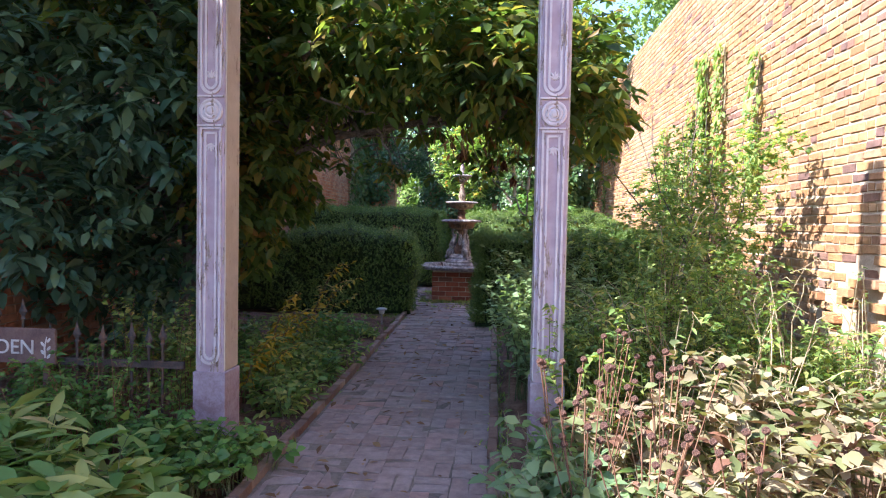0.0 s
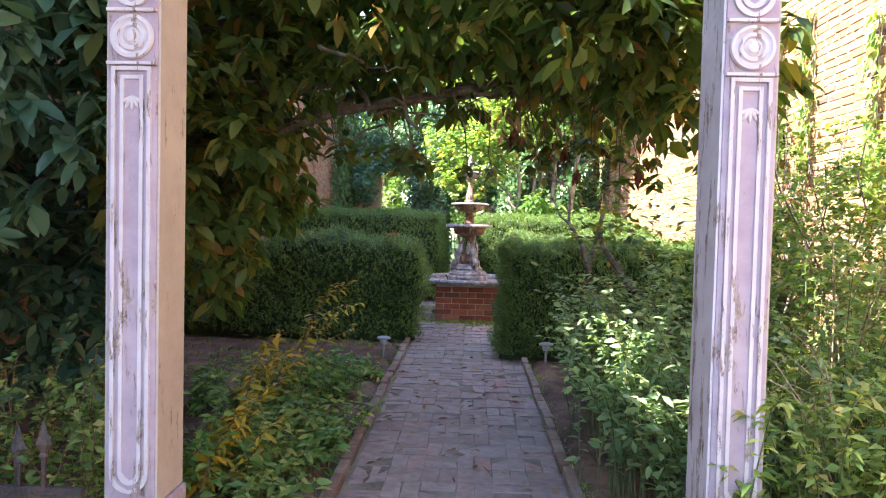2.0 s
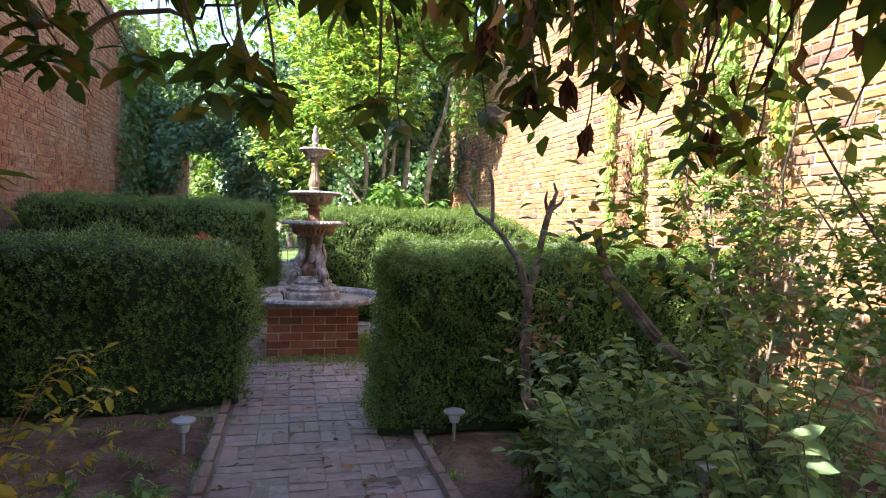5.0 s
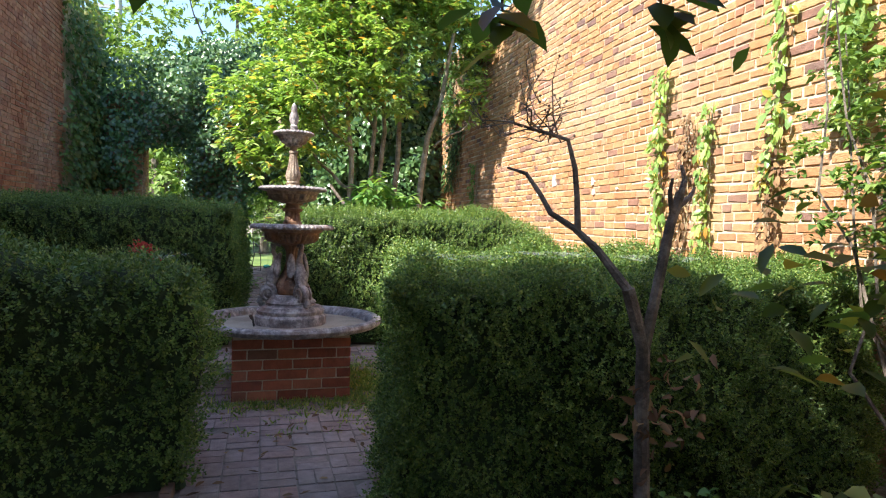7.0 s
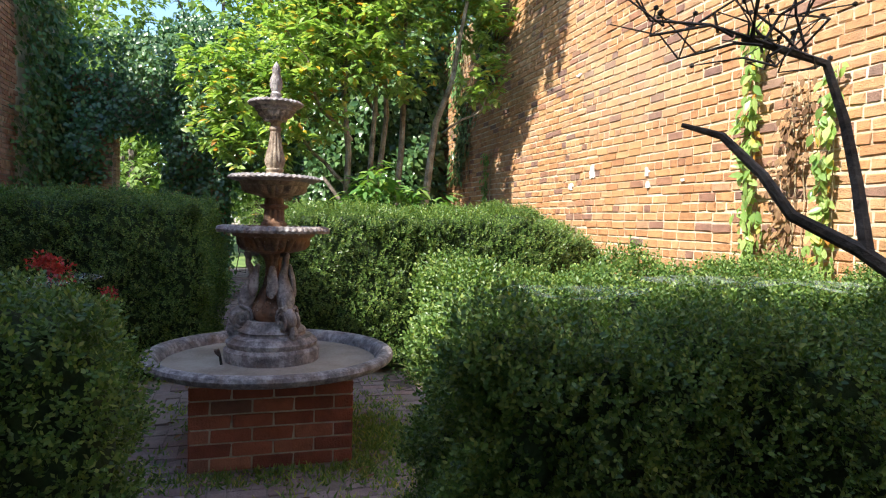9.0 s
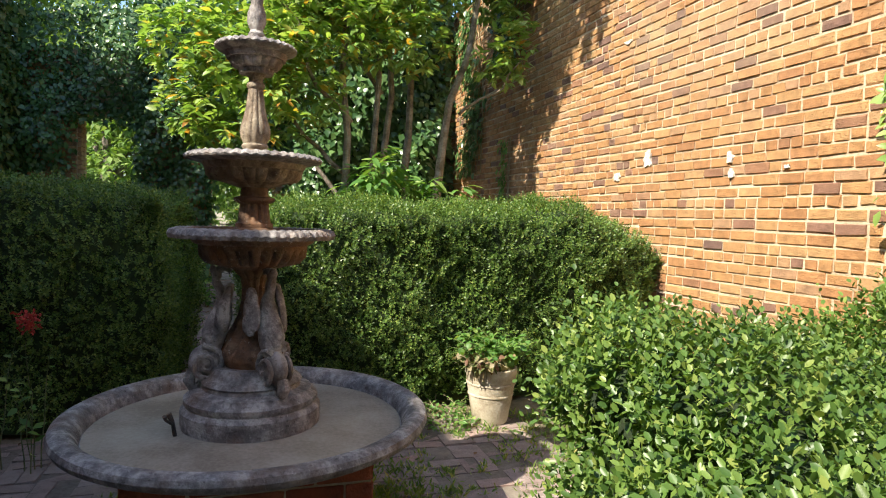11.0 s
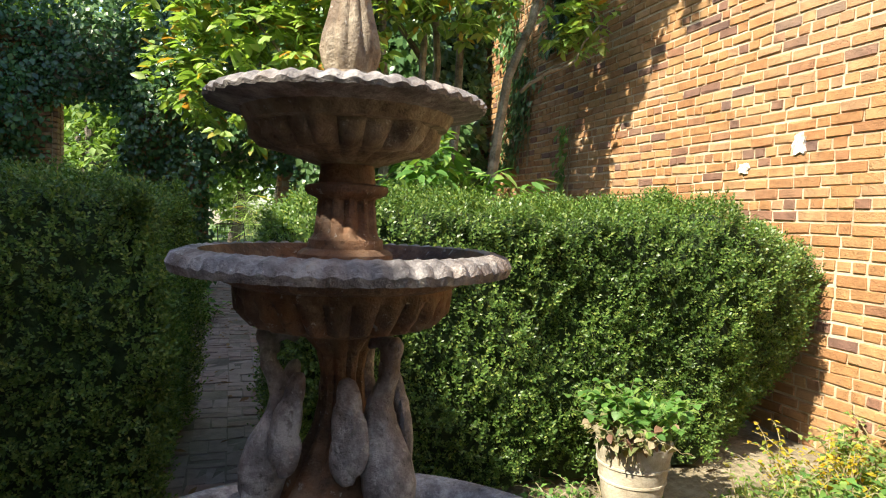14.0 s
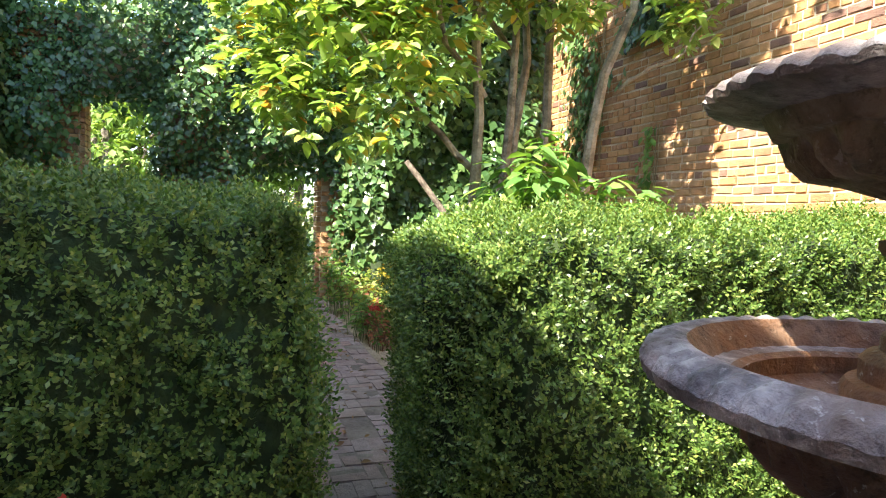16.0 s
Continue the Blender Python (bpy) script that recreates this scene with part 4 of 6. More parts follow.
# withered peonies and perennials on the sunny side
rs = np.random.default_rng(77)
for q, (hx, hy, hh) in enumerate(((0.75, 2.5, 0.62), (1.15, 2.75, 0.7), (1.55, 2.9, 0.7), (1.0, 3.2, 0.8), (1.45, 3.45, 0.8), (1.9, 3.2, 0.7), (0.62, 2.95, 0.62), (1.95, 2.7, 0.55))):
    herb("peony_plant", "withered peony with pale curling tan leaves", "plant", hx, hy, hh, 0.36, 22, 14, 0.115, PEONY_LEAF, 100 + q, STEM_STRAW, 0.58, 0.5, 0.1, 0.35, group="peonies in the sunny bed")
for q, (hx, hy, hh) in enumerate(((0.42, 2.35, 0.5), (0.55, 2.6, 0.52), (0.35, 2.8, 0.5), (0.8, 2.2, 0.46), (0.3, 2.45, 0.42), (0.3, 3.15, 0.5), (0.55, 2.15, 0.42), (0.22, 2.9, 0.4))):
    herb("coneflower_plant", "grey-green coneflower with dried brown seed heads", "plant", hx, hy, hh, 0.22, 20, 9, 0.12, BLUE_LEAF, 120 + q, STEM_STRAW, 0.55, 0.3, 0.08, 0.25, group="coneflowers at the path")
for q, (hx, hy, hh, sp) in enumerate(((0.62, 3.75, 1.0, 0.3), (1.0, 4.1, 1.05, 0.4), (1.5, 4.2, 1.15, 0.45), (2.0, 4.1, 1.05, 0.45), (2.45, 3.8, 0.55, 0.3), (1.2, 4.8, 1.35, 0.5), (1.75, 4.9, 1.4, 0.5), (2.3, 4.6, 0.72, 0.35), (2.5, 5.3, 0.5, 0.25), (1.3, 5.5, 1.45, 0.5), (0.75, 4.5, 1.0, 0.3), (2.2, 5.9, 1.0, 0.35))):
    herb("aster_plant", "rank green aster with many narrow leaves", "plant", hx, hy, hh, sp, 34, 46, 0.075, WILD_LEAF, 140 + q, STEM_GREEN, 0.42, 0.5, 0.12, 0.15, group="asters in the sunny bed", thick=0.0035, long=False)
for q, (hx, hy, hh) in enumerate(((0.3, 5.0, 1.05), (0.42, 5.5, 1.2), (0.35, 6.0, 1.15), (0.7, 4.9, 1.1), (0.8, 4.35, 0.9), (0.75, 5.8, 1.25), (0.5, 4.55, 0.85), (0.45, 6.45, 1.0))):
    herb("columbine_plant", "grey-green bushy perennial leaning over the path", "plant", hx, hy, hh, 0.42, 28, 34, 0.075, BLUE_LEAF, 170 + q, STEM_GREEN, 0.5, 0.5, 0.1, 0.2, group="grey-green perennials at the path", lean=(-0.12, 0))
for q, (hx, hy, hh) in enumerate(((0.5, 7.15, 0.5), (0.75, 7.3, 0.55), (0.95, 6.9, 0.6), (0.65, 6.85, 0.45), (1.25, 7.1, 0.6))):
    herb("hellebore_plant", "low plant with long drooping dark leaves", "plant", hx, hy, hh, 0.25, 16, 9, 0.17, WILD_LEAF if q % 2 else DARK_LEAF, 190 + q, STEM_GREEN, 0.3, 0.5, 0.06, 0.3, group="drooping plants before the hedge")
for q, (hx, hy, hh) in enumerate(((1.5, 6.6, 0.45), (1.9, 6.9, 0.5), (1.5, 7.4, 0.5), (2.2, 7.5, 0.6), (2.4, 6.5, 0.6), (1.1, 7.6, 0.4))):
    herb("ground_elder_plant", "low lush fresh green weeds in the bed", "plant", hx, hy, hh, 0.35, 24, 8, 0.07, FRESH_LEAF, 200 + q, STEM_GREEN, 0.7, 0.5, 0.12, 0.4, group="lush low weeds")

for q, (hx, hy, hh) in enumerate(((1.1, 3.7, 0.95), (1.7, 3.8, 1.1), (1.8, 4.5, 1.2), (0.85, 4.0, 1.0), (1.4, 5.0, 1.5), (2.4, 4.2, 1.1))):
    herb("dry_grass", "arching straw-coloured stems among the asters", "grass", hx, hy, hh, 0.6, 12, 5, 0.06, WILD_LEAF, 420 + q, STEM_STRAW, 0.3, 0.9, 0.1, 0.5, group="dry stems in the sunny bed", thick=0.0045)


def seed_heads(x, y, h, seed):
    rng = np.random.default_rng(seed)
    root = empty("dry_coneflower", x, y, ground_z(y))
    k = 11
    out = rng.normal(0, 0.13, (k, 2))
    hh = h * rng.uniform(0.75, 1.1, k)
    fr = np.linspace(0, 1, 5)
    cur = np.stack([out[:, :1] * fr, out[:, 1:] * fr, hh[:, None] * fr], -1)
    V, F = tube_arrays(cur, np.full((k, 5), 0.0028))
    tagged(raw_object("stem", V, F, 4, STEM_RED, root), kind="stuff")
    for i in range(k):
        bm = bmesh.new()
        bmesh.ops.create_icosphere(bm, subdivisions=2, radius=0.016)
        for v in bm.verts:
            v.co *= 1 + 0.25 * noise.noise(v.co * 160)
        o = part("seed_head", bm, SEED, root)
        o.location = (out[i, 0], out[i, 1], hh[i])
    tagged(root, "dried coneflower stems with brown seed heads", "flower", "dry coneflowers")


SEED = rough_stuff("dry_seed_head", (0.05, 0.025, 0.018), (0.12, 0.06, 0.045), (0.24, 0.13, 0.1), 60, 1.0, 1.0, 200)
for q, (hx, hy, hh) in enumerate(((0.4, 2.6, 0.72), (0.6, 2.4, 0.66), (0.75, 2.75, 0.8), (0.35, 3.0, 0.78), (1.0, 2.45, 0.66), (0.55, 3.2, 0.85))):
    seed_heads(hx, hy, hh, 440 + q)

# shady side: hosta, geranium, roses, weeds
for q, (hx, hy, hh) in enumerate(((-1.75, 2.35, 0.5), (-2.05, 2.6, 0.55), (-1.55, 2.15, 0.4), (-2.3, 2.4, 0.6), (-1.95, 2.05, 0.5), (-2.6, 2.9, 0.55), (-1.62, 2.6, 0.42), (-2.35, 2.9, 0.5))):
    herb("lily_plant", "clump of long yellowing green leaves", "plant", hx, hy, hh, 0.32, 17, 9, 0.245, LILY_LEAF, 220 + q, STEM_GREEN, 0.3, 0.5, 0.06, 0.25, group="long-leaved clumps at the entrance")
for q, (hx, hy, hh) in enumerate(((-1.6, 3.35, 0.33), (-1.45, 3.15, 0.28), (-1.75, 3.2, 0.35), (-1.38, 3.45, 0.24), (-1.9, 3.35, 0.36), (-1.55, 3.0, 0.25))):
    herb("cranesbill_plant", "low cranesbill with rounded fresh green leaves", "plant", hx, hy, hh, 0.22, 40, 5, 0.08, FRESH_LEAF, 240 + q, STEM_GREEN, 0.95, 0.6, 0.06, 0.5, group="cranesbill round the post")
for q, (hx, hy, hh, mt) in enumerate(((-2.35, 3.35, 0.75, FRESH_LEAF), (-2.6, 3.4, 0.6, FRESH_LEAF), (-2.15, 4.15, 0.85, WILD_LEAF), (-2.5, 4.3, 0.9, WILD_LEAF), (-3.0, 4.0, 0.6, FRESH_LEAF), (-2.2, 3.45, 0.5, FRESH_LEAF), (-3.3, 3.2, 0.5, FRESH_LEAF), (-3.0, 3.3, 0.45, FRESH_LEAF))):
    herb("rose_bush", "loose rose bush with small green leaflets at the fence", "shrub", hx, hy, hh, 0.28, 24, 30, 0.065, mt, 260 + q, STEM_RED, 0.55, 0.4, 0.1, 0.2, group="rose bushes at the fence", long=False)
for q, (hx, hy, hh, n) in enumerate(((-1.75, 6.2, 0.5, 18), (-1.6, 5.4, 0.35, 14), (-1.85, 5.1, 0.45, 16), (-1.62, 6.75, 0.4, 12), (-2.1, 5.7, 0.5, 16), (-1.5, 4.6, 0.3, 10), (-1.95, 4.6, 0.5, 16), (-2.4, 4.9, 0.6, 16), (-1.5, 5.9, 0.25, 10), (-2.6, 6.3, 0.4, 12), (-1.7, 4.85, 0.42, 18), (-1.55, 5.05, 0.3, 14), (-1.9, 5.55, 0.4, 16), (-1.7, 5.75, 0.35, 14), (-2.9, 5.4, 0.5, 14), (-1.45, 5.3, 0.28, 12), (-1.55, 4.35, 0.32, 14), (-1.8, 6.0, 0.42, 18), (-1.65, 6.45, 0.45, 16), (-2.2, 6.6, 0.4, 14), (-1.5, 7.3, 0.2, 9))):
    herb("weed", "leafy green weed on the bare soil", "plant", hx, hy, hh, 0.22, n + 6, 13, 0.095, WILD_LEAF if q % 3 else FRESH_LEAF, 280 + q, STEM_GREEN, 0.42, 0.5, 0.07, 0.15, group="weeds in the shady bed")
for q, (hx, hy, hh, lx, ly) in enumerate(((-1.98, 6.5, 0.95, 0.42, 0.5), (-2.0, 5.3, 0.75, 0.2, 0.35), (-1.85, 4.5, 0.6, 0.15, 0.3), (-2.05, 4.9, 0.5, 0.3, 0.1), (-2.1, 5.9, 0.62, 0.4, 0.3))):
    herb("yellowing_shrub", "arching shrub with yellow autumn leaves", "shrub", hx, hy, hh, 0.14, 6, 26, 0.1, YELLOW_LEAF, 300 + q, STEM_RED, 0.34, 0.45, 0.05, 0.35, group="yellowing shrubs in the shady bed", lean=(lx, ly), hang=0.35)

# ---- pruned dead tree and leaning stem ----
def dead_tree():
    rng = np.random.default_rng(61)
    x, y = 0.65, 7.48
    t = empty("dead_tree", x, y, ground_z(y))
    g = ground_z(y)

    def w(px, py, pz):
        if pz > 1.42 and px < 0.7:
            px = 0.7 - (0.7 - px) * 0.68
        return (px - 0.21 - x, py - 0.24 - y, 1.64 + (pz - 1.64) * (0.9 if pz > 1.64 else 1.0) - g)
    bm = bmesh.new()
    tube_bm(bm, [w(0.92, 7.68, 0.1), w(0.84, 7.72, 0.4), w(0.74, 7.76, 0.62), w(0.74, 7.78, 0.95), w(0.75, 7.8, 1.2), w(0.69, 7.82, 1.42)], [0.038, 0.034, 0.031, 0.028, 0.026, 0.024], 9)
    part("trunk", bm, BARK, t, "bent grey trunk", True)
    bm = bmesh.new()
    tube_bm(bm, [w(0.75, 7.8, 1.18), w(0.8, 7.8, 1.42), w(0.86, 7.82, 1.66), w(0.9, 7.82, 1.8)], [0.024, 0.021, 0.02, 0.019], 8)
    tube_bm(bm, [w(0.89, 7.82, 1.74), w(0.96, 7.84, 1.79), w(0.98, 7.84, 1.83)], [0.014, 0.01, 0.006], 6)
    tube_bm(bm, [w(0.87, 7.82, 1.7), w(0.84, 7.8, 1.8), w(0.85, 7.8, 1.86)], [0.012, 0.009, 0.005], 6)
    tube_bm(bm, [w(0.9, 7.82, 1.79), w(0.92, 7.82, 1.86), w(0.9, 7.82, 1.92)], [0.014, 0.011, 0.006], 6)
    part("limb", bm, BARK, t, "sawn-off dark limb", True)
    bm = bmesh.new()
    tube_bm(bm, [w(0.7, 7.81, 1.4), w(0.6, 7.95, 1.56), w(0.53, 8.05, 1.64), w(0.44, 8.15, 1.71), w(0.4, 8.2, 1.8), w(0.36, 8.29, 1.9), w(0.26, 8.34, 1.93)], [0.019, 0.016, 0.014, 0.012, 0.011, 0.009, 0.005], 7)
    tube_bm(bm, [w(0.54, 8.04, 1.63), w(0.56, 8.08, 1.78), w(0.57, 8.12, 1.92), w(0.54, 8.15, 2.05), w(0.42, 8.18, 2.08), w(0.3, 8.2, 2.1)], [0.014, 0.012, 0.011, 0.009, 0.008, 0.005], 6)
    for k in range(16):
        s = rng.random()
        p = w(0.56 - 0.34 * s, 8.14 + 0.07 * s, 2.06 + 0.05 * s)
        q = (p[0] + rng.normal(-0.05, 0.16), p[1] + rng.normal(0, 0.12), p[2] + abs(rng.normal(0.13, 0.08)))
        pts = bent(p, q, 5, 0.03, rng)
        tube_bm(bm, pts, [0.0035, 0.003, 0.0026, 0.0022, 0.0018, 0.0012], 4)
        for z in range(2):
            b0 = pts[2 + z]
            e = (b0[0] + rng.normal(0, 0.05), b0[1] + rng.normal(0, 0.05), b0[2] + abs(rng.normal(0.05, 0.03)))
            tube_bm(bm, [b0, e], [0.002, 0.0012], 4)
            bmesh.ops.create_icosphere(bm, subdivisions=1, radius=0.006, matrix=Matrix.Translation(Vector(e)))
    part("branch", bm, BARK, t, "bare twisted branch", True)
    n = 60
    P = np.array([w(0.78, 7.74, 1.0)]) + rng.normal(0, 1, (n, 3)) * np.array([0.1, 0.06, 0.1])
    leaf_object("dead_leaves", P, rng.normal(0, 1, (n, 3)), rng.normal(0, 1, (n, 3)), rng.uniform(0.03, 0.07, n), rng.uniform(0.02, 0.035, n), DEAD_LEAF, t, 0.6, 0.4, True)
    tagged(t, "pruned half-dead little tree with bare twisted branches", "tree")
    s = empty("leaning_shrub", 1.25, 5.85, ground_z(5.85))
    bm = bmesh.new()
    tube_bm(bm, [(0.05, -0.02, -0.1), (-0.2, 0.1, 0.45), (-0.5, 0.25, 0.85), (-0.7, 0.42, 1.1), (-0.82, 0.58, 1.32), (-0.86, 0.6, 1.5)], [0.034, 0.032, 0.029, 0.026, 0.023, 0.015], 8)
    part("trunk", bm, BARK, s, "", True)
    m = 260
    P = np.array([-0.75, 0.55, 1.42]) + rng.normal(0, 1, (m, 3)) * np.array([0.22, 0.18, 0.13])
    leaf_object("foliage", P, rng.normal(0, 1, (m, 3)) * np.array([1, 1, 0.4]), np.array([0, 0, 1.0]) + rng.normal(0, 0.4, (m, 3)), rng.uniform(0.05, 0.09, m), rng.uniform(0.03, 0.045, m), DARK_LEAF, s, 0.3, 0.2, True)
    tagged(s, "leaning dark shrub stem with a tuft of leaves", "shrub")


DEAD_LEAF = leafy("dead_leaf", [(0.0, (0.1, 0.05, 0.025)), (0.5, (0.2, 0.11, 0.055)), (1.0, (0.32, 0.2, 0.1))], 0.8, 0.2)
dead_tree()


# ---- pot ----
def flower_pot():
    x, y = 1.06, 12.28
    p = empty("flower_pot", x, y, ground_z(y))
    prof = [(0.12, 0.0), (0.125, 0.01), (0.145, 0.12), (0.165, 0.24), (0.178, 0.33), (0.185, 0.345), (0.185, 0.385), (0.17, 0.39), (0.165, 0.36), (0.15, 0.33), (0.001, 0.325)]
    part("pot", lathe_bm(prof, 40), POT, p, "pale weathered clay pot", True)
    for z, r in ((0.2, 0.159), (0.28, 0.172)):
        part("ring", lathe_bm([(r - 0.01, z - 0.008), (r + 0.004, z - 0.005), (r + 0.004, z + 0.005), (r - 0.008, z + 0.008)], 40), POT, p, "", True)
    tagged(p, "pale clay flower pot on bare earth before the hedge", "pot")
    herb("geranium_plant", "straggly potted geranium with rounded leaves", "plant", x, y, 0.31, 0.32, 80, 9, 0.068, FRESH_LEAF, 350, STEM_GREEN, 0.95, 0.5, 0.06, 0.3, lift=0.34, hang=0.35)
    herb("geranium_plant", "dry straw-coloured leaves hanging from the pot", "plant", x - 0.1, y - 0.1, 0.17, 0.28, 40, 9, 0.06, PEONY_LEAF, 351, STEM_STRAW, 0.8, 1.2, 0.05, 0.3, lift=0.36, hang=0.7)


POT = rough_stuff("pale_clay", (0.32, 0.26, 0.19), (0.47, 0.4, 0.31), (0.6, 0.54, 0.45), 6, 0.85, 0.4, 60)
flower_pot()

for q, (hx, hy, hh, mt, lf) in enumerate(((2.0, 11.6, 0.34, FRESH_LEAF, 0.06), (2.3, 11.2, 0.36, FRESH_LEAF, 0.07), (2.45, 11.8, 0.4, WILD_LEAF, 0.05), (1.75, 11.2, 0.3, FRESH_LEAF, 0.06), (2.55, 12.2, 0.36, WILD_LEAF, 0.045), (2.1, 10.7, 0.34, FRESH_LEAF, 0.07), (2.6, 10.7, 0.36, FRESH_LEAF, 0.07), (1.9, 12.0, 0.3, WILD_LEAF, 0.04), (2.2, 12.15, 0.34, YELLOW_LEAF, 0.04), (2.6, 11.5, 0.34, WILD_LEAF, 0.05), (1.65, 10.6, 0.26, FRESH_LEAF, 0.06), (0.82, 12.35, 0.12, FRESH_LEAF, 0.035))):
    herb("weed", "sunlit green weeds at the foot of the wall", "plant", hx, hy, hh, 0.3, 40, 14, lf * 1.25, mt, 370 + q, STEM_STRAW, 0.6, 0.5, 0.14, 0.15, group="weeds at the wall", long=False)

for q, (hx, hy, hh, mt) in enumerate(((0.15, 17.6, 0.5, FRESH_LEAF), (0.25, 18.4, 0.7, WILD_LEAF), (0.1, 19.2, 0.8, FRESH_LEAF), (0.5, 17.4, 0.7, WILD_LEAF), (0.6, 18.2, 0.9, YELLOW_LEAF), (-1.3, 17.5, 0.4, FRESH_LEAF), (-1.45, 18.6, 0.6, WILD_LEAF))):
    herb("border_plant", "bright leafy border plant near the gateway", "plant", hx, hy, hh, 0.35, 26, 14, 0.1, mt, 600 + q, STEM_GREEN, 0.5, 0.5, 0.12, 0.15, group="border plants by the gateway")

for q, (hx, hy, hh) in enumerate(((0.38, 17.9, 0.5), (0.2, 17.2, 0.4), (0.5, 18.5, 0.45))):
    herb("coleus_plant", "low bushy plant with dull pink-red leaves", "plant", hx, hy, hh, 0.26, 24, 10, 0.09, PINK_LEAF, 620 + q, STEM_RED, 0.55, 0.5, 0.1, 0.15, group="red-leaved plants by the gateway")

# red flowers behind the hedge
RED = leafy("red_petal", [(0.0, (0.35, 0.03, 0.03)), (1.0, (0.6, 0.08, 0.07))], 0.5, 0.3)


def red_flower(x, y, h, seed, heads):
    rng = np.random.default_rng(seed)
    r = herb("sedum_plant", "red-flowered sedum standing behind the hedge", "flower", x, y, h - 0.05, 0.1, 6, 7, 0.07, FRESH_LEAF, seed, STEM_GREEN, 0.5, 0.2, 0.05, 0.2, group="red flowers")
    for k in range(heads):
        c = np.array([rng.normal(0, 0.07), rng.normal(0, 0.07), h + rng.normal(0, 0.03)])
        n = 70
        P = c + rng.normal(0, 1, (n, 3)) * np.array([0.026, 0.026, 0.012])
        tagged(leaf_object("flower_head", P, rng.normal(0, 1, (n, 3)) + np.array([0, 0, 0.6]), rng.normal(0, 1, (n, 3)), np.full(n, 0.022), np.full(n, 0.016), RED, r), "flat head of tiny red petals", kind="stuff")


red_flower(-1.63, 10.15, 1.2, 390, 5)
red_flower(-1.75, 12.1, 0.8, 391, 3)
red_flower(0.1, 17.0, 0.45, 392, 5)


# ---- solar lamps ----
LAMP_PLASTIC = rough_stuff("grey_plastic", (0.2, 0.2, 0.21), (0.28, 0.28, 0.29), (0.36, 0.36, 0.36), 8, 0.4, 0.05, 50)
CLEAR = rough_stuff("frosted_plastic", (0.4, 0.42, 0.42), (0.5, 0.52, 0.52), (0.6, 0.62, 0.62), 8, 0.25, 0.05, 50)


def solar_lamp(x, y):
    s = empty("solar_lamp", x, y, ground_z(y))
    part("stake", lathe_bm([(0.004, -0.05), (0.011, 0.02), (0.011, 0.17)], 10), LAMP_PLASTIC, s, "", True)
    part("lens", lathe_bm([(0.03, 0.165), (0.038, 0.19), (0.042, 0.225), (0.03, 0.23)], 20), CLEAR, s, "", True)
    part("cap", lathe_bm([(0.03, 0.222), (0.066, 0.222), (0.072, 0.228), (0.07, 0.238), (0.045, 0.248), (0.001, 0.25)], 28), LAMP_PLASTIC, s, "grey disc cap with a small solar cell", True)
    return tagged(s, "small grey solar garden lamp on a stake", "lamp", "solar lamps beside the path")


lamp = solar_lamp(-1.45, 8.05)
for lx, ly in ((0.22, 7.98), (1.3, 6.9)):
    copy_thing(lamp, pose(lx, ly, ground_z(ly)))


# ---- climbers on the east wall ----
def wall_climber(y, z0, z1, width, count, leaf, material, seed, label, face=EAST_X, sgn=-1):
    rng = np.random.default_rng(seed)
    root = empty("climber", face + sgn * 0.02, y, z0)
    h = z1 - z0
    z = rng.random(count) * h
    sway = 0.5 * width * np.sin(z * 2.3 + seed)
    yy = sway * 0.5 + rng.normal(0, width * 0.32, count) * (0.5 + 0.5 * np.sin(z * 5 + seed) ** 2)
    P = np.stack([sgn * (0.02 + rng.random(count) * 0.09), yy, z], 1)
    D = np.stack([sgn * rng.uniform(0.1, 0.6, count), rng.normal(0, 0.5, count), rng.normal(-0.8, 0.4, count)], 1)
    N = np.array([sgn * 1.0, 0, 0.4]) + rng.normal(0, 0.35, (count, 3))
    L = leaf * rng.uniform(0.6, 1.3, count)
    leaf_object("foliage", P, D, N, L, L * 0.55, material, root, 0.25, 0.2, True)
    s = max(2, int(width * 14))
    k = 8
    f = np.linspace(0, 1, k)
    cur = np.zeros((s, k, 3))
    cur[:, :, 0] = sgn * 0.012
    cur[:, :, 1] = rng.normal(0, width * 0.25, (s, 1)) + rng.normal(0, 0.02, (s, k))
    cur[:, :, 2] = f[None] * h
    V, F = tube_arrays(cur, np.full((s, k), 0.005))
    tagged(raw_object("vine_stem", V, F, 4, STEM_STRAW, root), kind="stuff")
    return tagged(root, label, "climber", "climbers on the brick wall")


GREENV = "green climber hanging down the brick wall"
wall_climber(10.65, 1.3, 3.2, 0.16, 280, 0.09, LIME_LEAF, 401, GREENV)
wall_climber(10.0, 1.3, 2.75, 0.14, 220, 0.08, LIME_LEAF, 402, GREENV)
wall_climber(10.3, 1.3, 2.7, 0.3, 260, 0.06, DEAD_LEAF, 403, "dry brown climber clinging to the brick wall")
wall_climber(9.3, 2.0, 3.4, 0.14, 170, 0.09, LIME_LEAF, 404, GREENV)
wall_climber(9.35, 1.2, 2.3, 0.2, 200, 0.06, DEAD_LEAF, 405, "dry brown climber clinging to the brick wall")
wall_climber(8.75, 2.4, 3.9, 0.3, 380, 0.1, LIME_LEAF, 406, GREENV)
wall_climber(8.1, 2.2, 3.9, 0.2, 300, 0.09, LIME_LEAF, 407, GREENV)
wall_climber(7.0, 1.9, 3.5, 0.2, 260, 0.09, LIME_LEAF, 408, GREENV)
wall_climber(17.6, 2.4, 5.2, 1.0, 1100, 0.1, IVY_LEAF, 411, "dark ivy on the far end of the brick wall")
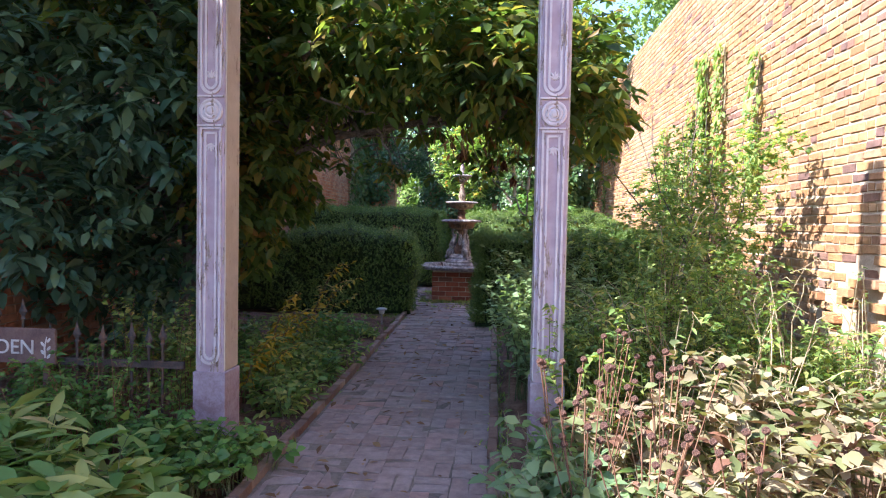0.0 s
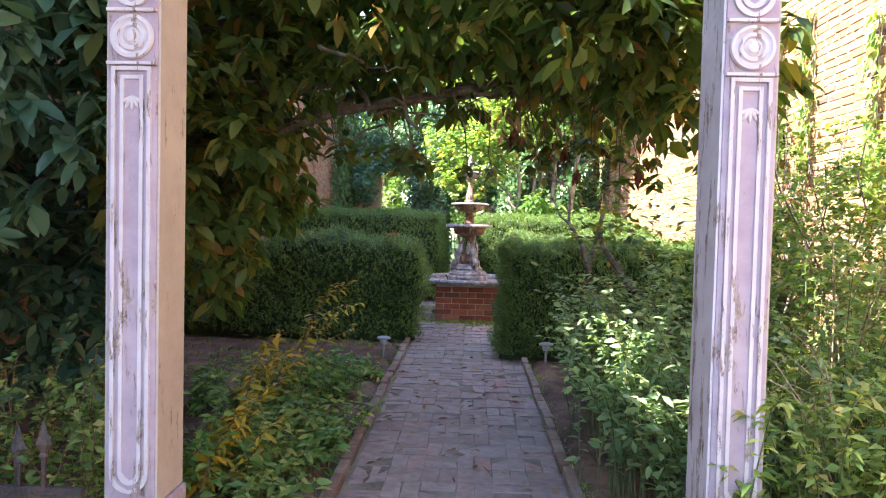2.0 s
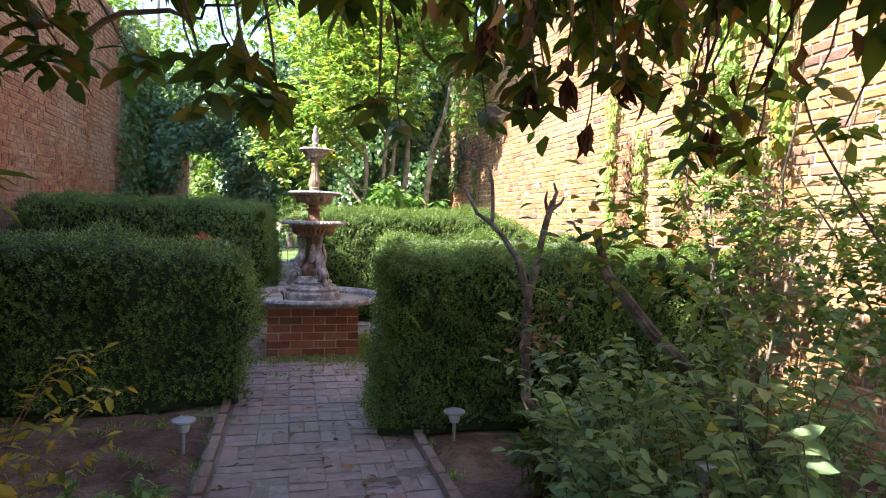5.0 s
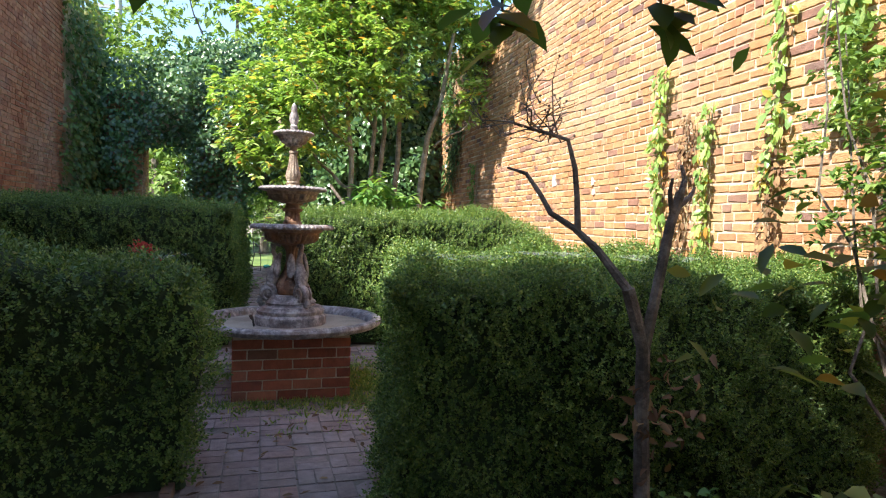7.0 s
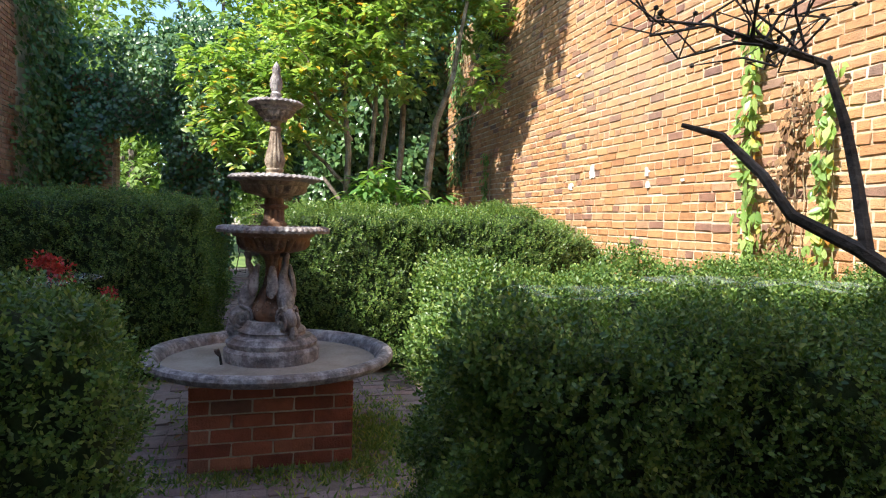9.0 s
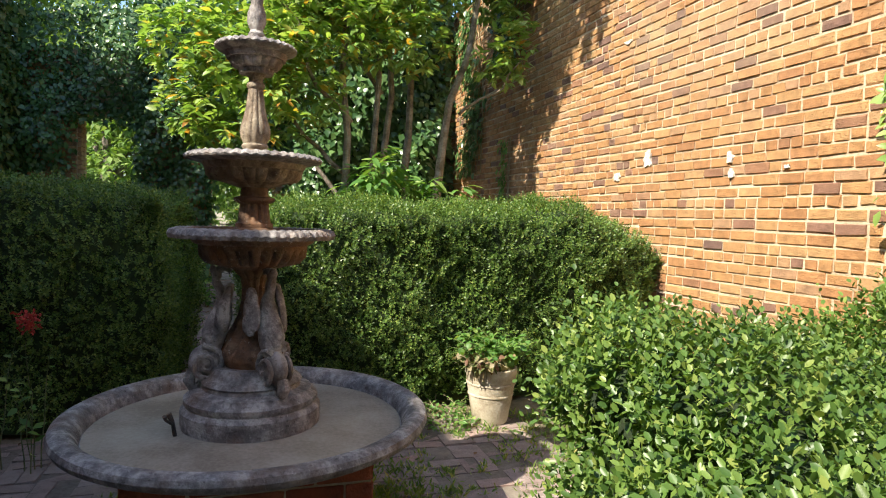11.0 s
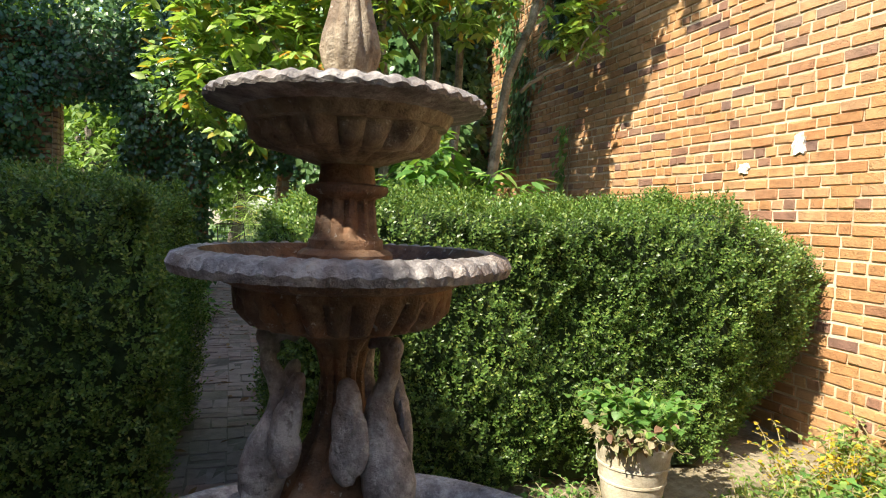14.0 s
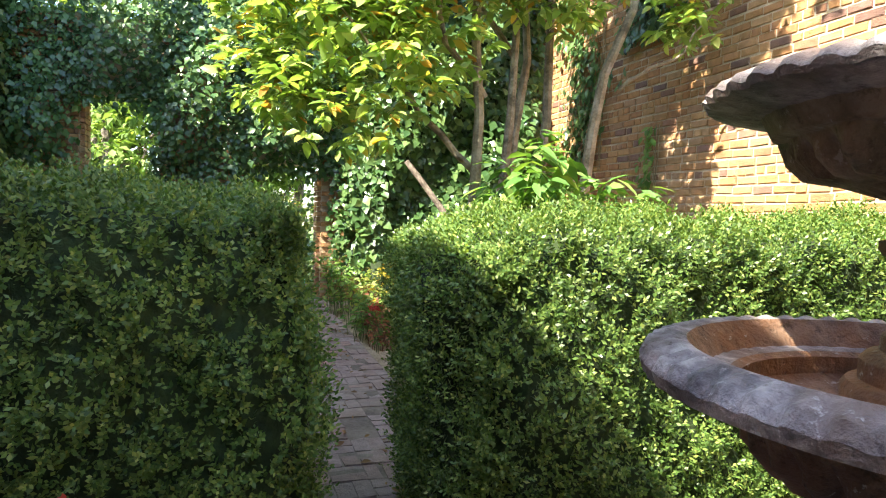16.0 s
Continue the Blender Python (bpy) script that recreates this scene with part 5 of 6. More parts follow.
wall_climber(16.4, 3.7, 5.6, 0.9, 1300, 0.1, IVY_LEAF, 412, "dark ivy on the far end of the brick wall")
wall_climber(16.1, 1.6, 2.8, 0.18, 150, 0.09, FRESH_LEAF, 409, GREENV)
wall_climber(8.2, 1.2, 2.4, 0.4, 260, 0.05, DEAD_LEAF, 410, "dry brown climber clinging to the brick wall")


# ---- trees ----
def crown(root, blobs, count, leaf, material, rng, long=True, hang=0.3, whorl=6, name="crown", wide=0.4, shell=0.33):
    """Leaves in whorls at twig ends, spread through the blobs (centre, radii)."""
    B0 = np.array(blobs, float)
    vol = (B0[:, 3] * B0[:, 4] * B0[:, 5]) ** 0.8
    n = count // whorl
    w = rng.choice(len(blobs), n, p=vol / vol.sum())
    B = B0[w]
    d = unit(rng.normal(0, 1, (n, 3)))
    C = B[:, :3] + d * B[:, 3:] * (rng.random(n) ** shell)[:, None]
    C = np.repeat(C, whorl, 0)
    out = np.repeat(d, whorl, 0)
    m = len(C)
    ang = rng.uniform(0, 6.3, m)
    D = np.stack([np.cos(ang), np.sin(ang), rng.normal(-hang, 0.35, m)], 1) + out * 0.4
    N = unit(np.array([0, 0, 1.0]) + rng.normal(0, 0.35, (m, 3)))
    L = leaf * rng.uniform(0.6, 1.25, m)
    if material is None:
        return None
    return leaf_object(name, C + rng.normal(0, leaf * 0.18, (m, 3)), D, N, L, L * wide * rng.uniform(0.85, 1.15, m), material, root, 0.3, 0.25, long)


def limbs(root, starts, rng, material, name="trunk", sides=8):
    bm = bmesh.new()
    for p, q, r0, r1, sway in starts:
        n = 8
        tube_bm(bm, bent(p, q, n, sway, rng), np.linspace(r0, r1, n + 1), sides)
    return part(name, bm, material, root, "", True)


def lime_tree():
    rng = np.random.default_rng(21)
    x, y = 0.9, 15.5
    t = empty("tree", x, y, ground_z(y))
    limbs(t, [((-0.45, -0.2, -0.1), (-0.5, -0.4, 4.6), 0.06, 0.02, 0.04), ((-0.3, -0.1, -0.1), (-0.05, -0.1, 4.8), 0.05, 0.02, 0.05), ((-0.05, 0.1, -0.1), (0.1, 0.1, 4.7), 0.06, 0.02, 0.05),
              ((0.25, 0.0, -0.1), (0.45, 0.2, 4.8), 0.065, 0.02, 0.05), ((0.5, 0.1, 0.0), (1.15, -0.3, 4.4), 0.075, 0.025, 0.05), ((-0.4, -0.2, 1.8), (-1.6, -0.5, 2.9), 0.03, 0.008, 0.05),
              ((-0.4, -0.3, 2.4), (-1.3, -0.9, 3.6), 0.03, 0.008, 0.05), ((0.9, -0.2, 2.6), (1.5, -0.6, 3.2), 0.02, 0.006, 0.05), ((0.0, 0, 2.8), (-0.9, 0.4, 4.3), 0.03, 0.01, 0.05)], rng, PALE_BARK)
    # blobs at y -1.9 and -1.2: out of view, added to shade the wall
    crown(t, [(-1.3, -0.5, 2.8, 0.9, 0.7, 0.65), (-0.9, -0.4, 3.5, 1.0, 0.8, 0.7), (-1.9, -0.2, 2.4, 0.55, 0.5, 0.4), (-0.2, -0.2, 4.0, 1.1, 0.9, 0.7), (-0.9, 0.2, 4.6, 1.3, 1.0, 0.8), (0.5, 0.3, 4.9, 1.2, 1.0, 0.8), (-0.5, 0.2, 5.6, 1.5, 1.1, 0.8), (1.4, -0.5, 3.3, 0.4, 0.35, 0.5), (0.2, -0.4, 3.3, 0.6, 0.5, 0.4), (1.2, 0.3, 5.1, 0.8, 0.8, 0.8), (1.5, 0.0, 4.3, 0.5, 0.5, 0.5), (0.2, -1.9, 5.9, 0.9, 0.8, 0.7), (0.0, -1.2, 5.2, 0.7, 0.6, 0.6), (-2.0, -0.3, 3.2, 0.6, 0.5, 0.5), (-1.5, -0.6, 2.15, 0.5, 0.4, 0.3)], 31000, 0.12, LIME_LEAF, rng, shell=0.5, whorl=9, hang=0.0, wide=0.48)
    tagged(t, "many-stemmed young tree with large yellow-green leaves", "tree")
    s = empty("laurel_shrub", 0.95, 14.75, ground_z(14.7))
    crown(s, [(-0.2, 0, 1.75, 0.4, 0.35, 0.35), (0.35, 0.0, 1.55, 0.45, 0.35, 0.3), (0.0, 0.0, 1.1, 0.6, 0.35, 0.7)], 1000, 0.19, FRESH_LEAF, rng, whorl=9, wide=0.32)
    limbs(s, [((0, 0, -0.1), (-0.2, 0, 1.7), 0.03, 0.01, 0.03), ((0, 0, -0.1), (0.3, 0, 1.5), 0.03, 0.01, 0.03)], rng, BARK)
    tagged(s, "shrub with large glossy fresh green leaves", "shrub")
    k = empty("leaning_pole", 1.1, 16.3, ground_z(16.3))
    limbs(k, [((0.0, 0, 0.9), (-0.8, 0.43, 1.98), 0.035, 0.028, 0.01), ((0.2, -0.1, -0.1), (0.0, 0, 0.95), 0.035, 0.035, 0.01)], rng, BARK)
    tagged(k, "bare grey pole leaning across the shrubs", "pole")


def arching_tree():
    rng = np.random.default_rng(22)
    x, y = -2.9, 5.7
    g = ground_z(y)
    v = empty("arching_tree", x, y, g)
    # the last two limbs are added to carry the unseen shading blobs
    limbs(v, [((0, 0, -0.1), (0.1, -0.1, 3.0), 0.12, 0.06, 0.06), ((-0.1, 0, 0.3), (0.9, 0.0, 2.4), 0.06, 0.03, 0.07), ((0.6, 0, 1.9), (3.5, -0.2, 2.35), 0.04, 0.012, 0.09), ((0.5, -0.2, 2.2), (3.9, 0.4, 2.65), 0.035, 0.01, 0.1),
              ((0.1, 0, 2.0), (2.6, 0.7, 2.5), 0.04, 0.012, 0.1), ((0.0, 0, 2.4), (2.0, -0.9, 3.1), 0.04, 0.012, 0.08), ((1.5, 0.1, 2.4), (2.0, -0.5, 2.0), 0.02, 0.01, 0.05), ((0.0, 0, 1.5), (-0.8, -1.6, 2.3), 0.035, 0.01, 0.06),
              ((0.2, -0.1, 1.0), (0.9, 0.4, 1.7), 0.03, 0.01, 0.06), ((2.2, 0.2, 2.4), (3.3, 1.0, 2.4), 0.02, 0.006, 0.06), ((0.1, -0.1, 2.7), (0.7, -2.9, 3.8), 0.05, 0.015, 0.08), ((0.3, -1.2, 3.2), (1.9, -2.3, 3.6), 0.03, 0.01, 0.07)], rng, BARK)

    def b(cx, cy, cz, rx, ry, rz):
        return (cx - x, cy - y, cz - g, rx, ry, rz)
    shoots = []
    for _ in range(18):
        sx, sy = rng.uniform(-0.5, 0.6), rng.uniform(-0.7, 0.6)
        shoots.append(((sx, sy, rng.uniform(0.9, 1.5)), (sx + rng.uniform(-0.1, 0.9), sy + rng.uniform(-0.5, 0.4), rng.uniform(1.7, 2.9)), rng.uniform(0.008, 0.016), 0.004, 0.07))
    for _ in range(16):
        sx, sy = rng.uniform(0.6, 2.8), rng.uniform(-0.8, 0.6)
        shoots.append(((sx, sy, rng.uniform(2.0, 2.5)), (sx + rng.uniform(0.2, 1.1), sy + rng.uniform(-0.6, 0.6), rng.uniform(2.2, 2.9)), 0.012, 0.004, 0.06))
    for shoot in shoots:
        limbs(v, [shoot], rng, BARK, name="shoot", sides=5)
    # blobs near y 6.7 above z 3.8 are unseen, added to shade the hedge
    crown(v, [b(-0.9, 5.2, 3.2, 1.2, 1.0, 0.85), b(0.2, 5.3, 3.0, 0.8, 0.9, 0.8), b(0.6, 5.0, 2.55, 0.5, 0.6, 0.5), b(-0.9, 6.2, 3.0, 1.3, 0.6, 0.65), b(0.3, 6.3, 2.85, 0.9, 0.5, 0.55), b(-2.1, 5.3, 2.55, 0.7, 0.9, 1.0), b(-2.2, 6.0, 2.0, 0.6, 0.5, 0.7),
              b(-2.8, 5.0, 3.7, 1.3, 1.0, 1.1), b(-0.1, 4.6, 2.7, 0.7, 0.4, 0.4), b(-2.2, 5.1, 1.9, 0.5, 0.5, 0.7), b(-2.0, 6.55, 4.4, 1.2, 0.6, 0.6), b(-1.5, 6.8, 3.9, 0.65, 0.5, 0.55), b(-2.9, 6.6, 4.9, 0.9, 0.6, 0.6), b(-2.3, 5.5, 1.5, 0.45, 0.45, 0.5), b(-2.4, 6.8, 3.05, 0.8, 0.6, 0.65), b(-3.2, 7.2, 2.6, 0.6, 0.8, 0.9)], 34000, 0.135, DARK_LEAF, rng, hang=0.35, whorl=7, wide=0.46)
    crown(v, [b(-3.3, 4.6, 2.6, 1.0, 0.6, 1.3), b(-3.6, 4.3, 1.6, 0.9, 0.5, 0.8), b(-2.5, 4.35, 2.5, 0.6, 0.4, 0.9), b(-3.4, 5.6, 1.3, 1.0, 0.6, 1.1), b(-3.7, 6.6, 1.6, 0.6, 1.2, 1.5), b(-3.8, 5.0, 3.5, 0.7, 0.8, 1.2)], 11500, 0.15, BLUISH_LEAF, rng, hang=0.25, whorl=8, name="lower_crown", wide=0.46)
    # out-of-view leaves, added to keep the sun off the right gate post
    crown(v, [b(-1.35, 3.3, 3.8, 0.75, 0.35, 0.5), b(-0.95, 3.3, 3.45, 0.45, 0.3, 0.35), b(-0.4, 3.5, 3.2, 0.4, 0.25, 0.3), b(-2.2, 2.75, 3.95, 0.75, 0.4, 0.7)], 5200, 0.14, DARK_LEAF, rng, hang=0.35, whorl=7, wide=0.5, name="shading_crown")
    spots = [(-0.42, 6.62, 2.03), (-1.02, 6.55, 2.06), (-0.02, 6.72, 2.12)]
    for _ in range(30):
        cy = rng.uniform(5.75, 6.5)
        spots.append((rng.uniform(-2.0, 1.1), cy, 1.73 + 0.36 * (cy - 5.6) + rng.uniform(0.05, 0.32)))
    for cx, cy, cz in spots:
        m = 13
        a = rng.uniform(0, 6.3, m)
        P = np.array([cx - x, cy - y, cz - g]) + rng.normal(0, 0.03, (m, 3))
        D = np.stack([np.cos(a), np.sin(a), rng.normal(-0.35, 0.3, m)], 1)
        spray = leaf_object("leaf_spray", P, D, np.array([0, 0, 1.0]) + rng.normal(0, 0.3, (m, 3)), rng.uniform(0.085, 0.13, m), rng.uniform(0.046, 0.062, m), DARK_LEAF, v, 0.2, 0.2, True)
        tagged(spray, kind="stuff")
        bm = bmesh.new()
        tube_bm(bm, bent((cx - x, cy - y, cz - g), (cx - x - 0.1, cy - y - 0.25, cz - g + 0.45), 4, 0.02, rng), [0.003, 0.004, 0.005, 0.006, 0.008], 5)
        part("twig", bm, BARK, spray)
    for cx, cy, cz in ((-0.05, 6.1, 2.12), (0.08, 6.1, 2.14), (0.16, 6.12, 1.98), (0.55, 5.95, 1.98), (-0.3, 5.8, 2.2), (0.35, 6.2, 2.2)):
        m = 9
        P = np.array([cx - x, cy - y, cz - g]) + rng.normal(0, 0.012, (m, 3))
        D = np.array([0, 0, -1.0]) + rng.normal(0, 0.22, (m, 3))
        pod = leaf_object("dry_spray", P, D, rng.normal(0, 1, (m, 3)), rng.uniform(0.07, 0.13, m), rng.uniform(0.03, 0.05, m), WITHERED, v, 1.1, 0.2, True)
        tagged(pod, "hanging spray of curled red-brown leaves", kind="stuff")
        bm = bmesh.new()
        tube_bm(bm, bent((cx - x, cy - y, cz - g - 0.01), (cx - x - 0.06, cy - y - 0.15, cz - g + 0.4), 4, 0.015, rng), [0.003, 0.003, 0.004, 0.004, 0.005], 5)
        part("twig", bm, BARK, pod)
    n = 90
    P = np.stack([rng.uniform(-0.6, 0.7, n) - x, rng.uniform(5.2, 6.6, n) - y, rng.uniform(2.1, 2.6, n) - g], 1)
    dead = leaf_object("dead_foliage", P, np.array([0, 0, -1.0]) + rng.normal(0, 0.3, (n, 3)), rng.normal(0, 1, (n, 3)), rng.uniform(0.06, 0.12, n), rng.uniform(0.025, 0.04, n), DEAD_LEAF, v, 0.8, 0.3, True)
    tagged(dead, "curled brown dead leaves", kind="stuff")
    tagged(v, "broad-leaved dark green tree arching over the path", "tree")


WITHERED = leafy("withered_red_leaf", [(0.0, (0.07, 0.028, 0.018)), (0.6, (0.13, 0.05, 0.03)), (1.0, (0.2, 0.09, 0.05))], 0.8, 0.25)
BLUISH_LEAF = leafy("bluish_broad_leaf", [(0.0, (0.054, 0.115, 0.074)), (0.6, (0.101, 0.182, 0.115)), (1.0, (0.162, 0.23, 0.108))], 0.36, 0.3)
lime_tree()
arching_tree()


def wall_shrubs():
    rng = np.random.default_rng(23)
    s = empty("wall_shrub", 2.2, 6.0, ground_z(6.0))
    limbs(s, [((0, 0, -0.1), (rng.normal(-0.2, 0.4), rng.normal(0, 0.4), rng.uniform(1.5, 2.3)), 0.012, 0.004, 0.06) for _ in range(11)], rng, BARK, sides=6)
    crown(s, [(-0.2, 0.0, 1.85, 0.6, 0.6, 0.45), (0.1, -0.35, 2.1, 0.35, 0.35, 0.35), (-0.5, 0.2, 1.5, 0.6, 0.6, 0.35), (-0.1, -0.4, 1.3, 0.5, 0.4, 0.35), (-0.7, -0.1, 1.2, 0.5, 0.5, 0.3), (0.2, 0.4, 1.6, 0.4, 0.4, 0.45), (-0.6, -0.8, 1.15, 0.6, 0.5, 0.35), (-1.0, 0.3, 1.2, 0.5, 0.5, 0.35)], 7600, 0.06, WILD_LEAF, rng, hang=0.0, whorl=9, wide=0.5, shell=0.6, long=False)
    tagged(s, "tall airy shrub with small leaves against the wall", "shrub", "shrubs at the brick wall")
    s = empty("wall_shrub", 2.35, 7.9, ground_z(7.9))
    limbs(s, [((0, 0, -0.1), (rng.normal(-0.1, 0.3), rng.normal(0.1, 0.3), rng.uniform(1.9, 3.0)), 0.013, 0.004, 0.06) for _ in range(9)], rng, BARK, sides=6)
    crown(s, [(-0.1, 0.2, 2.2, 0.35, 0.45, 0.4), (-0.3, -0.1, 1.8, 0.4, 0.5, 0.4), (0.1, 0.5, 2.5, 0.25, 0.3, 0.3), (-0.1, 0.0, 1.4, 0.45, 0.5, 0.4)], 2600, 0.065, HEDGE_LEAF, rng, hang=0.0, whorl=9, wide=0.5, shell=0.6, long=False)
    tagged(s, "airy shrub with small dark leaves against the wall", "shrub", "shrubs at the brick wall")


wall_shrubs()


# ---- ivy on the north wall ----
def ivy_sheet(name, label, pieces, count, leaf, material, seed, thick=0.35):
    """Ivy over upright patches (x0, x1, z0, z1, y); bulging outward."""
    rng = np.random.default_rng(seed)
    A = np.array([(p[1] - p[0]) * (p[3] - p[2]) for p in pieces])
    w = rng.choice(len(pieces), count, p=A / A.sum())
    B = np.array(pieces)[w]
    u, v = rng.random(count), rng.random(count)
    x, z = B[:, 0] + (B[:, 1] - B[:, 0]) * u, B[:, 2] + (B[:, 3] - B[:, 2]) * v
    bulge = thick * (0.5 + 0.28 * np.sin(2.1 * x + 1.3 * z) + 0.22 * np.sin(4.3 * x - 3.1 * z + 1)) * np.clip(4 * np.minimum(np.minimum(u, 1 - u), np.minimum(v, 1 - v)) + 0.15, 0, 1)
    P = np.stack([x + rng.normal(0, 0.05, count), B[:, 4] - bulge * (1 - 0.5 * rng.random(count) ** 2), z + rng.normal(0, 0.05, count)], 1)
    D = np.stack([rng.normal(0, 0.6, count), rng.uniform(-0.8, 0.0, count), rng.normal(-0.6, 0.4, count)], 1)
    N = np.array([0, -0.9, 0.6]) + rng.normal(0, 0.4, (count, 3))
    L = leaf * rng.uniform(0.6, 1.3, count)
    ob = leaf_object(name, P, D, N, L, L * 0.75, material, None, 0.2, 0.2, False)
    return tagged(ob, label, "ivy", kind="stuff")


ivy_sheet("ivy", "dense dark ivy over the old wall and gateways", [(-4.4, -3.45, 2.3, 5.0, 20.35), (-3.5, -2.1, 3.15, 5.2, 20.35), (-2.45, -1.15, 0.3, 5.4, 20.35), (-1.4, 0.2, 2.35, 5.4, 20.35), (0.1, 1.1, 0.8, 5.4, 20.35), (1.0, 2.9, 1.6, 6.0, 20.35), (-2.3, 0.0, 4.4, 5.8, 20.8)], 26000, 0.1, IVY_LEAF, 71, 0.8)
ivy_sheet("ivy", "dark evergreen ivy behind the young tree", [(0.2, 2.75, 1.2, 6.8, 18.6)], 9000, 0.13, IVY_LEAF, 72, 0.8)
# plain box for the thicket; its near-black colour paints the depth of shade
tagged(mesh_object("thicket_shade_box", box_bm(0.5, 18.7, 0, 2.7, 19.4, 6.3, bevel=0.2), SHADE_CORE), "thicket behind the ivy, a box coloured as deep shade", "thicket", kind="stuff")


def west_ivy():
    rng = np.random.default_rng(73)
    c = 5000
    z = rng.random(c) * 5.6 + 0.3
    y = 17.9 + rng.random(c) ** 0.8 * 2.5
    keep = (y > 18.15 + 0.3 * np.sin(z * 2)) | (rng.random(c) < 0.25)
    P = np.stack([-4.3 + rng.random(c) * 0.25, y, z], 1)[keep]
    n = len(P)
    D = np.stack([rng.uniform(0, 0.8, n), rng.normal(0, 0.6, n), rng.normal(-0.6, 0.4, n)], 1)
    N = np.array([0.9, -0.3, 0.5]) + rng.normal(0, 0.4, (n, 3))
    L = 0.11 * rng.uniform(0.6, 1.3, n)
    tagged(leaf_object("ivy", P, D, N, L, L * 0.75, IVY_GREEN, None, 0.2, 0.2, False), "green creeper covering the end of the house wall", "ivy", kind="stuff")
    tagged(mesh_object("wall_west_end", box_bm(-4.75, 18.2, -0.5, -4.33, 20.4, 5.6), MORTAR), "overgrown end of the house wall", "wall", kind="structure")


IVY_GREEN = leafy("creeper_leaf", [(0.0, (0.06, 0.12, 0.035)), (0.6, (0.11, 0.18, 0.045)), (1.0, (0.22, 0.2, 0.06))], 0.5, 0.3)
west_ivy()


# ---- beyond the gateways ----
def lawn():
    bm = bmesh.new()
    vs = [bm.verts.new((x, y, ground_z(y) + 0.01)) for x, y in ((-30, 22.6), (30, 22.6), (30, 26), (30, 60), (-30, 60), (-30, 26))]
    bm.faces.new(vs)
    bmesh.ops.triangulate(bm, faces=bm.faces[:])
    tagged(mesh_object("lawn", bm, LAWN), "sunlit mown lawn beyond the gateway", "lawn", kind="structure")


lawn()


def far_tree(x, y, h, r, seed, leaf=0.3, count=3500, material=FAR_LEAF, low=0.25, label="leafy tree beyond the garden wall"):
    rng = np.random.default_rng(seed)
    t = empty("tree", x, y, ground_z(y))
    limbs(t, [((0, 0, -0.1), (0.2, 0, h * 0.8), 0.18, 0.04, 0.1)] + [((0, 0, h * (0.25 + 0.1 * k)), (r * math.cos(k * 2.1), r * math.sin(k * 2.1), h * (0.45 + 0.1 * k)), 0.07, 0.015, 0.1) for k in range(4)], rng, BARK)
    blobs = [(rng.normal(0, r * 0.4), rng.normal(0, r * 0.4), h * (low + (0.95 - low) * rng.random()), r * rng.uniform(0.4, 0.65), r * rng.uniform(0.4, 0.65), h * rng.uniform(0.09, 0.15)) for _ in range(11)]
    crown(t, blobs, count, leaf, material, rng, long=False, whorl=6, wide=0.5, shell=0.45)
    return tagged(t, label, "tree", "trees beyond the wall")


far_tree(-6.9, 31, 9.5, 2.8, 501, 0.3, 8000)
far_tree(-4.3, 27, 7.5, 2.0, 511, 0.24, 6000)
far_tree(-0.8, 27.5, 5.5, 1.7, 512, 0.2, 6000, low=0.08)
far_tree(-2.2, 33, 15, 3.2, 502, 0.34, 8000)
far_tree(0.5, 30, 8.5, 2.8, 503, 0.3, 5500, low=0.15)
far_tree(-1.9, 37, 6, 2.2, 504, 0.25, 4500, low=0.15)
far_tree(3.5, 27, 10, 2.6, 505, 0.3, 5000)
far_tree(-5.0, 40, 7, 3.0, 506, 0.3, 4500, low=0.1)
far_tree(-10.5, 36, 8, 3.0, 507, 0.35, 4000)
far_tree(1.7, 24.5, 14, 2.8, 510, 0.28, 7000)
far_tree(2.0, 23.5, 8, 1.8, 508, 0.2, 5000, IVY_LEAF)
far_tree(-4.2, 28, 4.5, 1.6, 509, 0.22, 4500, low=0.1)
far_tree(4.9, 18.5, 9.5, 2.0, 513, 0.2, 7000, low=0.3)
for q, (hx, hy) in enumerate(((-0.35, 23.5), (-0.1, 24.2))):
    herb("pampas_grass", "clump of long arching grass blades beyond the gateway", "grass", hx, hy, 1.5, 0.9, 40, 4, 0.5, LIME_LEAF, 520 + q, STEM_GREEN, 0.04, 0.9, 0.1, 0.3)

# far street pole with a lamp, seen over the wall
POLE = rough_stuff("grey_pole", (0.25, 0.25, 0.26), (0.34, 0.34, 0.35), (0.42, 0.42, 0.43), 3, 0.7, 0.2, 20)
pole = empty("utility_pole", -6.6, 34, ground_z(34))
part("shaft", lathe_bm([(0.14, -0.2), (0.12, 11.0)], 12), POLE, pole, "", True)
part("crossarm", box_bm(-0.9, -0.05, 9.6, 0.9, 0.05, 9.75), POLE, pole)
tagged(pole, "tall grey utility pole behind the trees", "pole")


